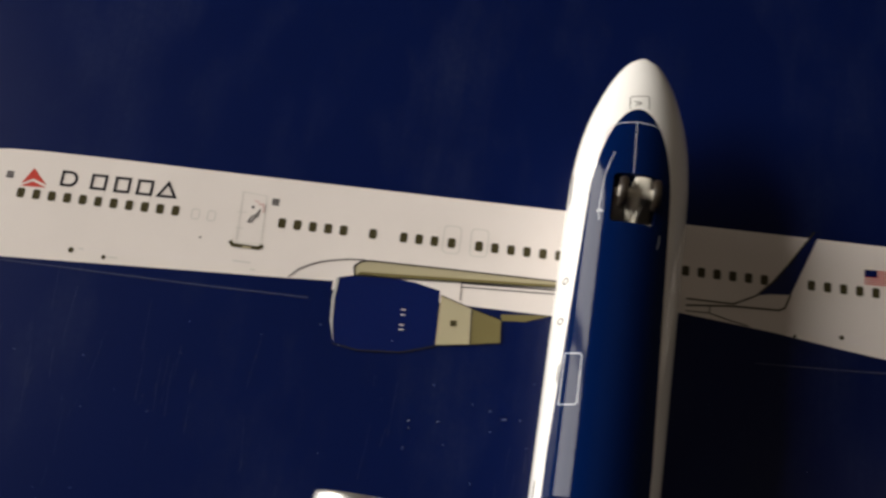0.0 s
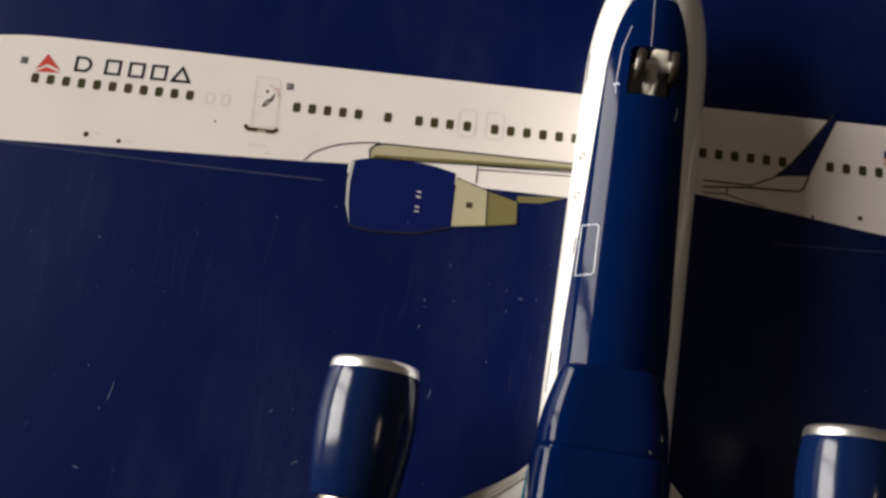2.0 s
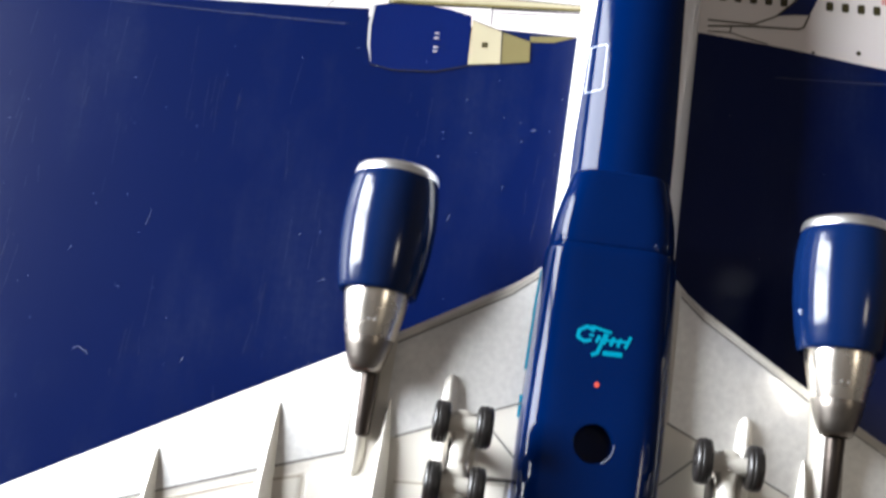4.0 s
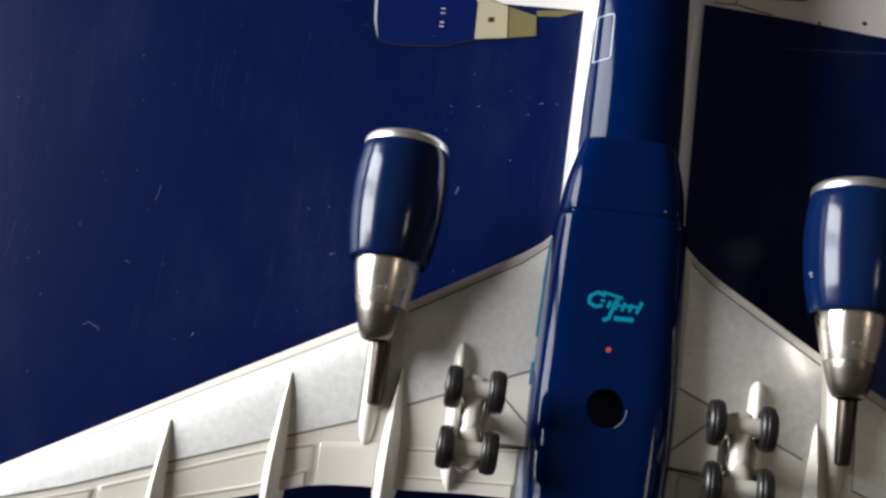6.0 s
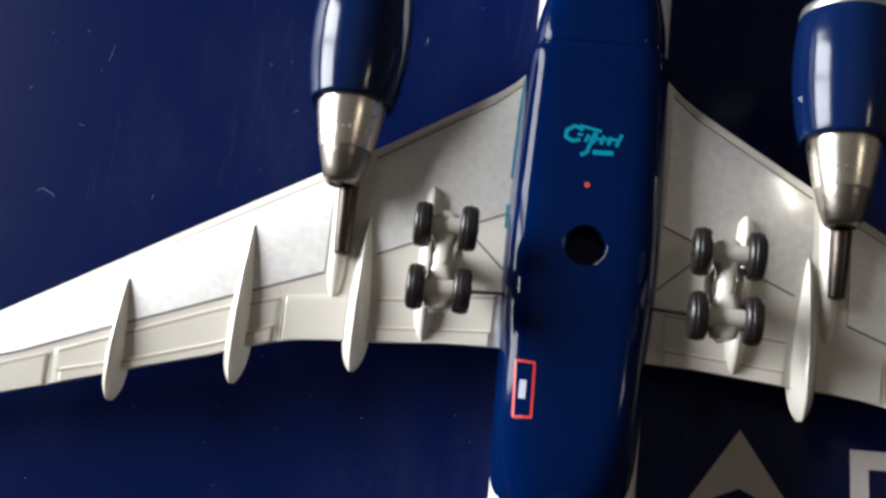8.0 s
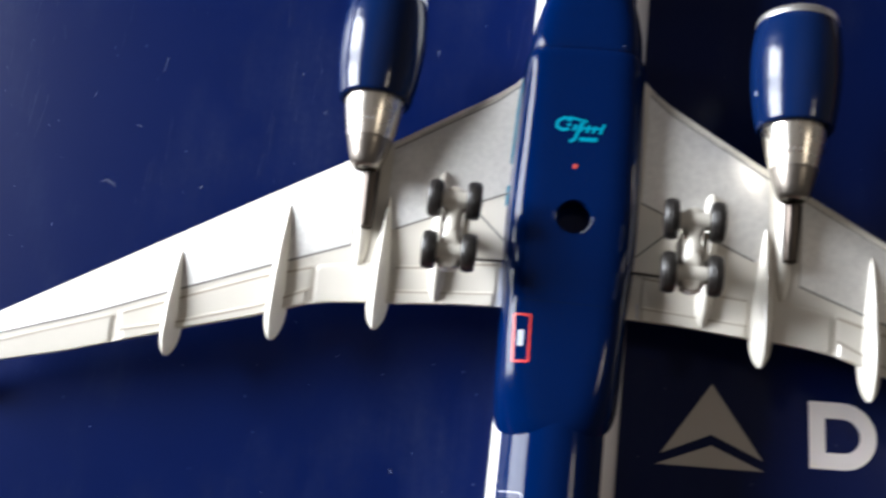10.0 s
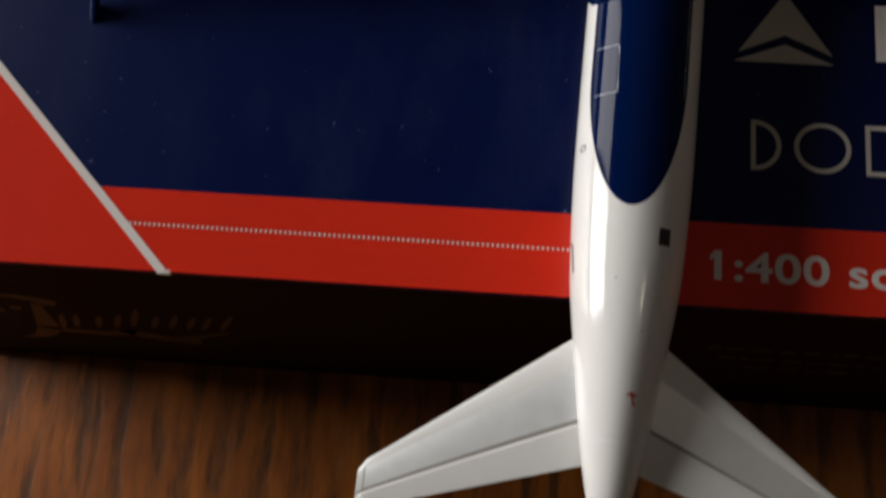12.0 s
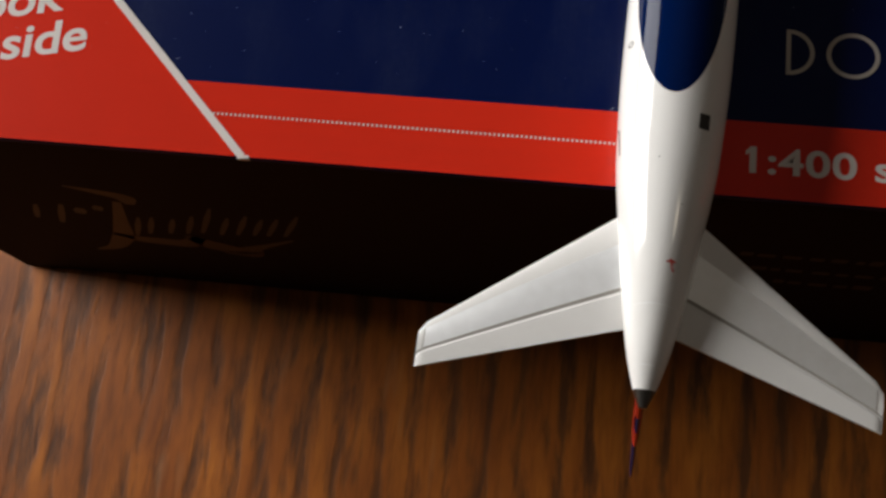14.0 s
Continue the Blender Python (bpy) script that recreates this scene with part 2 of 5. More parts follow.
M_PRINTKHAKI = laminate("khaki_print", (0.165, 0.14, 0.06))
M_PRINTBEIGE = laminate("beige_print", (0.42, 0.375, 0.25))
M_PRINTDARK = laminate("dark_olive_print", (0.055, 0.047, 0.022))
M_PRINTBLACK = laminate("black_print", (0.02, 0.02, 0.025))
M_PRINTPINK = laminate("pale_pink_print", (0.66, 0.48, 0.46))
M_PRINTGREY = laminate("faint_grey_print", (0.60, 0.58, 0.55))
M_PRINTSILVER = laminate("pale_silver_print", (0.46, 0.46, 0.45))
M_PRINTSTONE = laminate("stone_grey_print", (0.50, 0.46, 0.41))
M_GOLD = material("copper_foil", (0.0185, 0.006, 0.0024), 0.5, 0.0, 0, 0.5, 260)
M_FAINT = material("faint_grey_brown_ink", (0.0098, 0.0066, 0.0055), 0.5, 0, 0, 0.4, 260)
M_HAIR = laminate("dim_blue_print", (0.085, 0.095, 0.15))
M_SCRATCH = material("pale_scratch", (0.033, 0.040, 0.088), 0.4)
M_LINT = material("white_lint", (0.44, 0.47, 0.54), 0.8)
M_WOOD = wood()
M_PLASTER = material("plain_wall_paint", (0.16, 0.145, 0.13), 0.8, 0, 0, 0.06, 3, 0.1, 60)
M_FLOOR = material("dark_floor_boards", (0.06, 0.04, 0.025), 0.6, 0, 0, 0.2, 4, 0.1, 60)
M_FRAME = material("white_window_paint", (0.7, 0.7, 0.68), 0.5)

# ---- mesh helpers (millimetres in, metres out) ----
MM = 0.001


def part(name, bm, mat, parent=None, label="", smooth=True):
    me = bpy.data.meshes.new(name)
    bmesh.ops.recalc_face_normals(bm, faces=bm.faces)
    bm.to_mesh(me)
    bm.free()
    me.materials.append(mat)
    if smooth:
        me.shade_smooth()
        me.set_sharp_from_angle(angle=radians(38))
    ob = new(name, me)
    if parent:
        ob.parent = parent
    return tagged(ob, label)


def loft(bm, rings, closed_ends=True):
    """Skin a list of rings of equal length, in millimetres."""
    rows = [[bm.verts.new(Vector(p) * MM) for p in r] for r in rings]
    k = len(rows[0])
    for a, b in zip(rows, rows[1:]):
        for i in range(k):
            bm.faces.new((a[i], a[(i + 1) % k], b[(i + 1) % k], b[i]))
    if closed_ends:
        bm.faces.new(rows[0])
        bm.faces.new(rows[-1][::-1])
    return bm


def block(bm, x0, x1, y0, y1, z0, z1, bevel=0.0, seg=2):
    """A box in millimetres with rounded edges."""
    made = bmesh.ops.create_cube(bm, size=1.0)["verts"]
    for v in made:
        v.co = Vector(((x0 + x1) / 2 + v.co.x * (x1 - x0), (y0 + y1) / 2 + v.co.y * (y1 - y0), (z0 + z1) / 2 + v.co.z * (z1 - z0))) * MM
    if bevel:
        edges = list({e for v in made for e in v.link_edges})
        bmesh.ops.bevel(bm, geom=edges, offset=bevel * MM, segments=seg, affect="EDGES", profile=0.5)
    return bm


def tube(bm, a, b, r0, r1, seg=20, rounds=0.0):
    """A tapered rod from a to b, in millimetres, with softened ends."""
    a, b = Vector(a), Vector(b)
    d = (b - a).normalized()
    u = d.orthogonal().normalized()
    w = d.cross(u)
    long = (b - a).length
    stops = [(0, r0), (long, r1)]
    if rounds:
        stops = [(0, r0 - rounds), (rounds * 0.3, r0 - rounds * 0.3), (rounds, r0), (long - rounds, r1), (long - rounds * 0.3, r1 - rounds * 0.3), (long, r1 - rounds)]
    rings = [[a + d * s + (u * math.cos(2 * math.pi * i / seg) + w * math.sin(2 * math.pi * i / seg)) * r for i in range(seg)] for s, r in stops]
    return loft(bm, rings)


def lathe(bm, profile, x, z, seg=48):
    """Turn (y, radius) pairs about the line x, z that runs along y."""
    rings = [[(x + r * math.cos(2 * math.pi * i / seg), y, z + r * math.sin(2 * math.pi * i / seg)) for i in range(seg)] for y, r in profile]
    return loft(bm, rings)


def smooth_table(rows, n):
    """Resample rows of stations by a monotone-ish cubic."""
    ys = [r[0] for r in rows]
    out = []
    for k in range(n + 1):
        y = ys[0] + (ys[-1] - ys[0]) * k / n
        out.append((y, *station(rows, y)))
    return out


def station(rows, y):
    """Cubic values at y in a table of rows (y, a, b, ...), which climbs in y."""
    y = min(max(y, rows[0][0]), rows[-1][0])
    i = max(0, min(len(rows) - 2, sum(1 for r in rows[1:-1] if r[0] <= y)))
    p, q = rows[i], rows[i + 1]
    h = q[0] - p[0]
    t = (y - p[0]) / h
    vals = []
    for c in range(1, len(p)):
        def slope(j):
            if j <= 0 or j >= len(rows) - 1:
                a, b = (rows[0], rows[1]) if j <= 0 else (rows[-2], rows[-1])
                return (b[c] - a[c]) / (b[0] - a[0])
            s0 = (rows[j][c] - rows[j - 1][c]) / (rows[j][0] - rows[j - 1][0])
            s1 = (rows[j + 1][c] - rows[j][c]) / (rows[j + 1][0] - rows[j][0])
            return 0.0 if s0 * s1 <= 0 else 2 * s0 * s1 / (s0 + s1)
        m0, m1 = slope(i) * h, slope(i + 1) * h
        vals.append((2 * t**3 - 3 * t**2 + 1) * p[c] + (t**3 - 2 * t**2 + t) * m0 + (-2 * t**3 + 3 * t**2) * q[c] + (t**3 - t**2) * m1)
    return vals


def ribbon(bm, points, width, surface, lift=0.03, closed=False, step=0.4):
    """A thin inked line that follows a surface: points (x, y), surface z(x, y)."""
    pts = [Vector(p) for p in points]
    if closed:
        pts.append(pts[0])
    dense = []
    for a, b in zip(pts, pts[1:]):
        k = max(1, int((b - a).length / step))
        dense += [(a + (b - a) * i / k, (b - a).normalized()) for i in range(k + 1)]
    last = None
    for p, d in dense:
        nrm = Vector((-d.y, d.x)) * width / 2
        pair = [bm.verts.new(Vector((q.x, q.y, surface(q.x, q.y) + lift)) * MM) for q in (p + nrm, p - nrm)]
        if last:
            bm.faces.new((last[0], last[1], pair[1], pair[0]))
        last = pair
    return bm


def sheet(bm, x0, x1, y0, y1, surface, lift, nx=12, ny=12):
    """A patch laid on a surface: y0 and y1 are numbers or functions of x."""
    f0 = y0 if callable(y0) else lambda x: y0
    f1 = y1 if callable(y1) else lambda x: y1
    grid = []
    for i in range(nx + 1):
        x = x0 + (x1 - x0) * i / nx
        a, b = f0(x), f1(x)
        grid.append([bm.verts.new(Vector((x, a + (b - a) * j / ny, surface(x, a + (b - a) * j / ny) + lift)) * MM) for j in range(ny + 1)])
    for i in range(nx):
        for j in range(ny):
            bm.faces.new((grid[i][j], grid[i + 1][j], grid[i + 1][j + 1], grid[i][j + 1]))
    return bm


def spot(bm, x, y, r, surface, tall=1.0, ragged=0.15, k=18):
    """A dab of paint with an uneven edge."""
    ring = []
    for i in range(k):
        a = 2 * math.pi * i / k
        q = r * (1 + ragged * math.sin(3 * a + 1) + ragged * 0.7 * math.sin(5 * a + 2))
        px, py = x + q * math.cos(a), y + q * tall * math.sin(a)
        ring.append(bm.verts.new(Vector((px, py, surface(px, py) + 0.03)) * MM))
    bm.faces.new(ring)
    return bm


def flat(bm, pts, z):
    """A flat printed shape."""
    bm.faces.new([bm.verts.new(Vector((x, y, z)) * MM) for x, y in pts])
    return bm


def cut(ob, cutter):
    """Take the cutter's volume out of ob, then drop the cutter."""
    md = ob.modifiers.new("cut", "BOOLEAN")
    md.object, md.operation, md.solver = cutter, "DIFFERENCE", "EXACT"
    bpy.context.view_layer.update()
    me = bpy.data.meshes.new_from_object(ob.evaluated_get(bpy.context.evaluated_depsgraph_get()))
    ob.modifiers.clear()
    ob.data = me
    bpy.data.objects.remove(cutter)
    me.shade_smooth()
    me.set_sharp_from_angle(angle=radians(38))


# ---- the room, the table ----
H = 60.0  # box height, mm
RX0, RX1, RY0, RY1, RZ0, RZ1 = -950, 1700, -1500, 1500, -740, 1600


def slab(name, x0, x1, y0, y1, z0, z1, mat, label, kind="structure", category="wall"):
    bm = block(bmesh.new(), x0, x1, y0, y1, z0, z1)
    return tagged(part(name, bm, mat, None, "", False), label, category, "", kind)


slab("floor", RX0 - 100, RX1 + 100, RY0 - 100, RY1 + 100, RZ0 - 60, RZ0, M_FLOOR, "dark wooden floor under the table", category="floor")
slab("ceiling", RX0 - 100, RX1 + 100, RY0 - 100, RY1 + 100, RZ1, RZ1 + 60, M_PLASTER, "plain painted ceiling of the dim room", category="ceiling")
slab("wall_east", RX1, RX1 + 100, RY0, RY1, RZ0, RZ1, M_PLASTER, "plain painted wall opposite the window")
slab("wall_north", RX0, RX1, RY1, RY1 + 100, RZ0, RZ1, M_PLASTER, "plain painted wall of the dim room")
slab("wall_south", RX0, RX1, RY0 - 100, RY0, RZ0, RZ1, M_PLASTER, "plain painted wall behind the camera")
wx0, wx1 = RX0 - 100, RX0
wy0, wy1, wz0, wz1 = WIN_Y0 * 1000, WIN_Y1 * 1000, WIN_Z0 * 1000, WIN_Z1 * 1000
bm = bmesh.new()
for a in ((RY0, wy0, RZ0, RZ1), (wy1, RY1, RZ0, RZ1), (wy0, wy1, RZ0, wz0), (wy0, wy1, wz1, RZ1)):
    block(bm, wx0, wx1, *a)
tagged(part("wall_west", bm, M_PLASTER, None, "", False), "plain painted wall with the window opening", "wall", "", "structure")
win = tagged(new("window_1"), "white framed window that lights the table", "window", "", "structure")
bm = bmesh.new()
for a in ((wy0, wy0 + 35, wz0, wz1), (wy1 - 35, wy1, wz0, wz1), (wy0, wy1, wz0, wz0 + 35), (wy0, wy1, wz1 - 35, wz1)):
    block(bm, wx1 - 25, wx1 + 4, *a, 3)
part("window_frame", bm, M_FRAME, win)
bm = block(bmesh.new(), wx1 - 22, wx1 + 2, (wy0 + wy1) / 2 - 16, (wy0 + wy1) / 2 + 16, wz0 + 35, wz1 - 35, 3)
part("mullion", bm, M_FRAME, win)

ceiling_lamp = tagged(new("ceiling_lamp"), "round white lamp hanging under the ceiling", "lamp")
part("shade", loft(bmesh.new(), [[(980 + r * math.cos(2 * math.pi * k / 32), 50 + r * math.sin(2 * math.pi * k / 32), z) for k in range(32)] for r, z in ((104, 1500), (108, 1504), (98, 1570), (45, 1590))], False), M_FRAME, ceiling_lamp)
part("ceiling_cup", tube(bmesh.new(), (980, 50, 1586), (980, 50, 1600), 42, 42, 32), M_FRAME, ceiling_lamp)

table = tagged(new("table"), "oiled oak table with a coarse open grain", "table")
part("tabletop", block(bmesh.new(), -620, 900, -420, 520, -32, 0, 3, 3), M_WOOD, table)
for lx in (-560, 840):
    for ly in (-360, 460):
        part("leg", block(bmesh.new(), lx - 32, lx + 32, ly - 32, ly + 32, RZ0, -32, 3), M_WOOD, table)

# ---- the box ----
BX0, BX1, BY1 = -90.0, 88.0, 132.0
box = tagged(new("product_box"), "navy and red glossy card box for a model airliner", "box")
body = part("carton", block(bmesh.new(), BX0, BX1, 0.0, BY1, 0.0, H, 0.5, 3), M_NAVY, box)
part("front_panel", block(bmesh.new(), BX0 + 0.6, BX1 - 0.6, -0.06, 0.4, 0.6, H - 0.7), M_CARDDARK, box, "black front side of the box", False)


def printed(name, pts, mat, layer=1, parent=None, label=""):
    """A flat printed shape on the lid; each layer of ink lies a hair above the last."""
    return part(name, flat(bmesh.new(), pts, H + 0.02 * layer), mat, parent or box, label, False)


def arc(cx, cy, rx, ry, a0, a1, k=24):
    return [(cx + rx * math.cos(radians(a0 + (a1 - a0) * i / k)), cy + ry * math.sin(radians(a0 + (a1 - a0) * i / k))) for i in range(k + 1)]


def stroke(pts, width, layer, name, mat, parent=None, closed=False, label=""):
    """An inked line of even width with mitred corners."""
    p = [Vector(q) for q in pts]
    n = len(p)
    rails = ([], [])
    bm = bmesh.new()
    for i in range(n):
        a = (p[i] - p[i - 1]).normalized() if closed or i else (p[1] - p[0]).normalized()
        b = (p[(i + 1) % n] - p[i]).normalized() if closed or i < n - 1 else a
        t = (a + b).normalized() if (a + b).length > 1e-6 else a
        k = width / 2 / max(0.35, t.dot(a))
        for rail, sgn in zip(rails, (1, -1)):
            rail.append(bm.verts.new(Vector((p[i].x - t.y * k * sgn, p[i].y + t.x * k * sgn, H + 0.02 * layer)) * MM))
    for i in range(n if closed else n - 1):
        j = (i + 1) % n
        bm.faces.new((rails[0][i], rails[1][i], rails[1][j], rails[0][j]))
    return part(name, bm, mat, parent or box, label, False)


DIAG = [(-40.45, 0.1), (-89.8, 50.6)]
printed("red_band", [(-40.3, 0.1), (BX1 - 0.2, 0.1), (BX1 - 0.2, 7.55), (-47.6, 7.55)], M_CARDRED, 1, None, "glossy red printed band")
printed("red_corner", [(BX0 + 0.2, 0.1), (-40.6, 0.1), (BX0 + 0.2, 50.5)], M_CARDRED, 1, None, "glossy red printed corner")
stroke(DIAG, 0.75, 3, "white_line", M_CARDWHITE, None, False, "white slanting line")
bm = bmesh.new()
for i in range(112):
    x = -44.0 + i * 0.435
    flat(bm, [(x, 4.18), (x + 0.2, 4.18), (x + 0.2, 4.44), (x, 4.44)], H + 0.04)
part("dotted_line", bm, M_PRINTGREY, box, "row of fine white dots", False)


def lettering(name, text, size, place, turn, mat, parent, bold=0.0, shear=0.0, stretch=1.0, spacing=1.0, layer=2):
    cu = bpy.data.curves.new(name, "FONT")
    cu.body, cu.size, cu.offset, cu.shear, cu.space_character = text, size, bold, shear, spacing
    tmp = new("tmp", cu)
    bpy.context.view_layer.update()
    me = bpy.data.meshes.new_from_object(tmp.evaluated_get(bpy.context.evaluated_depsgraph_get()))
    bpy.data.objects.remove(tmp)
    me.transform(pose(place[0] * MM, place[1] * MM, (H + 0.02 * layer) * MM, 0, 0, turn) @ Matrix.Diagonal((MM * stretch, MM, MM, 1)))
    me.materials.clear()
    me.materials.append(mat)
    ob = new(name, me)
    ob.parent = parent
    return ob


lettering("scale_text", "1:400 scale", 3.6, (6.5, 2.55), 0, M_CARDWHITE, box, 0.07, 0, 1.27, 1.05)
printed("scale_text_flag", [(7.36, 4.95), (7.36, 4.45), (6.98, 4.2), (6.98, 4.62)], M_CARDWHITE, 2)
lettering("look_text", "Look", 5.0, (-72.6, 11.8), 12, M_CARDWHITE, box, 0.09, 0.15, 1.1)
lettering("inside_text", "inside", 5.0, (-70.6, 7.45), 12, M_CARDWHITE, box, 0.09, 0.15, 1.12)

# the emblem and the two lines of outlined marks
emblem = printed("emblem_top", [(13.55, 29.9), (9.3, 23.85), (13.5, 25.65), (17.75, 23.75)], M_PRINTSTONE, 1, None, "pale printed triangle emblem")
printed("emblem_foot", [(8.9, 22.95), (13.5, 24.75), (17.85, 22.9)], M_PRINTSTONE, 1)


def outline_mark(x0, x1, y0, y1, w, mat, rounded=0.0):
    """A plain outlined mark, square or round."""
    if rounded:
        pts = arc((x0 + x1) / 2, (y0 + y1) / 2, (x1 - x0) / 2 - w / 2, (y1 - y0) / 2 - w / 2, 0, 360, 40)[:-1]
    else:
        pts = [(x0 + w / 2, y0 + w / 2), (x1 - w / 2, y0 + w / 2), (x1 - w / 2, y1 - w / 2), (x0 + w / 2, y1 - w / 2)]
    if rounded == 2:
        r = (y1 - y0) / 2 - w / 2
        pts = [(x0 + w / 2, y0 + w / 2)] + arc(x1 - w / 2 - r, (y0 + y1) / 2, r, r, -90, 90, 16) + [(x0 + w / 2, y1 - w / 2)]
    return stroke(pts, w, 1, "outlined_mark", mat, None, True)


for i in range(5):
    outline_mark(21.55 + 7.4 * i, 27.1 + 7.4 * i, 23.5, 29.05, 1.35, M_CARDWHITE, 2 if i == 0 else 0)
for x0, x1, rnd in ((10.45, 13.1, 2), (14.2, 19.15, 1), (20.4, 23.0, 0), (24.3, 24.75, 0), (26.2, 30.2, 0), (31.6, 36.2, 1)):
    outline_mark(x0, x1, 12.6, 17.3, 0.42, M_PRINTSTONE, rnd)

# printed airliner across the lid
hull = [(-84, 80.3), (-80, 77.6), (-72, 75.9), (-60, 76.0), (-51.1, 76.45), (-38.9, 77.0), (-24.85, 77.6), (-2.0, 79.0), (9.0, 78.6), (12.2, 78.3), (16.8, 77.85), (22.3, 77.1), (30.2, 76.2), (42, 76.6), (60, 82.4), (80, 86.4), (80, 87.4), (30.4, 86.8), (17.0, 86.75), (-2.0, 86.64), (-28.2, 86.56), (-43.3, 86.58), (-48.4, 86.53), (-51, 86.42), (-53.4, 86.15), (-60, 84.9), (-70, 83.6), (-80, 81.9)]
plane_print = printed("printed_airliner", hull, M_CARDWHITE, 1, None, "printed white airliner with a blue engine and tail wing")


def ink(name, pts, mat, layer=2, label=""):
    return part(name, flat(bmesh.new(), pts, H + 0.02 * layer), mat, plane_print, label, False)


def ink_line(name, pts, width, mat, layer=3, closed=False):
    return stroke(pts, width, layer, name, mat, plane_print, closed)


def rounded(x, y, w, h, r, k=4):
    pts = []
    for cx, cy, a in ((x + w - r, y + h - r, 0), (x + r, y + h - r, 90), (x + r, y + r, 180), (x + w - r, y + r, 270)):
        pts += arc(cx, cy, r, r, a, a + 90, k)
    return pts


windows = [-49.4 + 1.37 * i for i in range(11)] + [-26.3 + 1.35 * i for i in range(5)] + [-18.3, -15.6, -14.25, -12.9, -11.4, -9.0, -7.6, -6.2, -4.8, -3.4, -2.0]
windows += [9.05 + 1.37 * i for i in range(6)] + [19.98 + 1.4 * i for i in range(16)]
for x in windows:
    y = 82.44
    ink("printed_window", rounded(x - 0.33, y - 0.45, 0.66, 0.9, 0.18), M_PRINTDARK)
for x in (-33.9, -32.5):
    ink_line("faint_window", rounded(x - 0.33, 81.9, 0.66, 0.9, 0.18), 0.1, M_PRINTGREY, 2, True)
# small red emblem and plain bars in place of the title
ink("small_emblem", [(-48.75, 84.85), (-49.55, 83.3), (-48.6, 83.85), (-47.35, 83.4)], M_RED)
ink("small_emblem_foot", [(-49.6, 83.05), (-48.6, 83.6), (-47.3, 83.15)], M_RED)
for x in (-46.25, -43.6, -41.5, -39.5, -37.6):
    pts = [(x + 0.15, 83.6), (x + 1.35, 83.62), (x + 1.35, 84.85), (x + 0.15, 84.83)]
    if x < -46:
        pts = [(x + 0.15, 83.6)] + arc(x + 0.8, 84.22, 0.62, 0.62, -90, 90, 8) + [(x + 0.15, 84.83)]
    elif x > -38:
        pts = [(x + 0.1, 83.62), (x + 1.6, 83.65), (x + 0.85, 84.9)]
    ink_line("title_mark", pts, 0.24, M_PRINTBLACK, 2, True)
# doors, exits and small markings
ink_line("printed_door", [(-30.12, 84.9), (-28.0, 84.76), (-27.8, 80.35), (-29.95, 80.2)], 0.07, M_PRINTGREY, 2, True)
ink_line("door_arrow", [(-29.25, 82.2), (-29.02, 82.75), (-28.72, 82.85), (-28.4, 83.42), (-28.5, 82.85), (-28.8, 82.62), (-28.95, 82.3)], 0.1, M_PRINTBLACK, 3, True)
ink("door_light", arc(-29.04, 83.6, 0.13, 0.13, 0, 345, 10), M_PRINTBLACK)
for pts, w in (([(-29.0, 84.2), (-28.55, 84.12)], 0.12), ([(-28.6, 83.9), (-28.15, 83.95), (-28.05, 83.2)], 0.16)):
    ink_line("pink_mark", pts, w, M_PRINTPINK)
for pts in ([(-30.36, 83.0), (-29.4, 83.04)], [(-30.25, 81.53), (-29.5, 81.57)]):
    ink_line("hinge_mark", pts, 0.07, M_PRINTGREY)
ink_line("door_sill", [(-30.5, 80.3), (-30.2, 79.95), (-28.0, 79.92), (-27.6, 80.2)], 0.34, M_PRINTDARK)
ink("door_step", [(-29.35, 79.78), (-28.6, 79.78), (-28.6, 79.96), (-29.35, 79.96)], M_PRINTBEIGE, 4)
for x, y in ((-27.15, 84.3), (-50.7, 84.0)):
    for k in range(3):
        ink("small_plate", [(x - 0.32, y - 0.3 + k * 0.22), (x + 0.32, y - 0.3 + k * 0.22), (x + 0.32, y - 0.14 + k * 0.22), (x - 0.32, y - 0.14 + k * 0.22)], M_PRINTBLACK)
for x in (-11.4, -9.0):
    ink_line("overwing_exit", rounded(x - 0.75, 81.5, 1.5, 2.5, 0.4), 0.09, M_PRINTGREY, 2, True)
for x, y, r in ((-43.9, 77.8, 0.25), (-41.0, 77.5, 0.2), (-33.1, 80.3, 0.1), (18.6, 77.75, 0.15), (22.6, 78.1, 0.22)):
    ink("port_dot", arc(x, y, r, r, 0, 340, 10), M_PRINTDARK)
for x, y, w in ((-43.3, 78.0, 0.5), (-40.6, 77.55, 0.8), (-30.0, 78.55, 1.6), (-28.3, 77.95, 0.4)):
    ink("tiny_text_bar", [(x, y - 0.06), (x + w, y - 0.06), (x + w, y + 0.06), (x, y + 0.06)], M_PRINTGREY)
# flag, with a row of bars for the registration
for k in range(7):
    ink("flag_stripe", [(24.6, 83.13 + 0.2 * k), (27.1, 83.2 + 0.2 * k), (27.1, 83.31 + 0.2 * k), (24.6, 83.24 + 0.2 * k)], M_RED, 2)
ink("flag_canton", [(24.6, 83.82), (25.7, 83.85), (25.7, 84.5), (24.6, 84.47)], M_PRINTBLUE, 3)
for k in range(6):
    ink("registration_bar", [(28.2 + 1.05 * k, 83.1), (28.95 + 1.05 * k, 83.1), (28.95 + 1.05 * k, 84.0), (28.2 + 1.05 * k, 84.0)], M_PRINTBLACK)
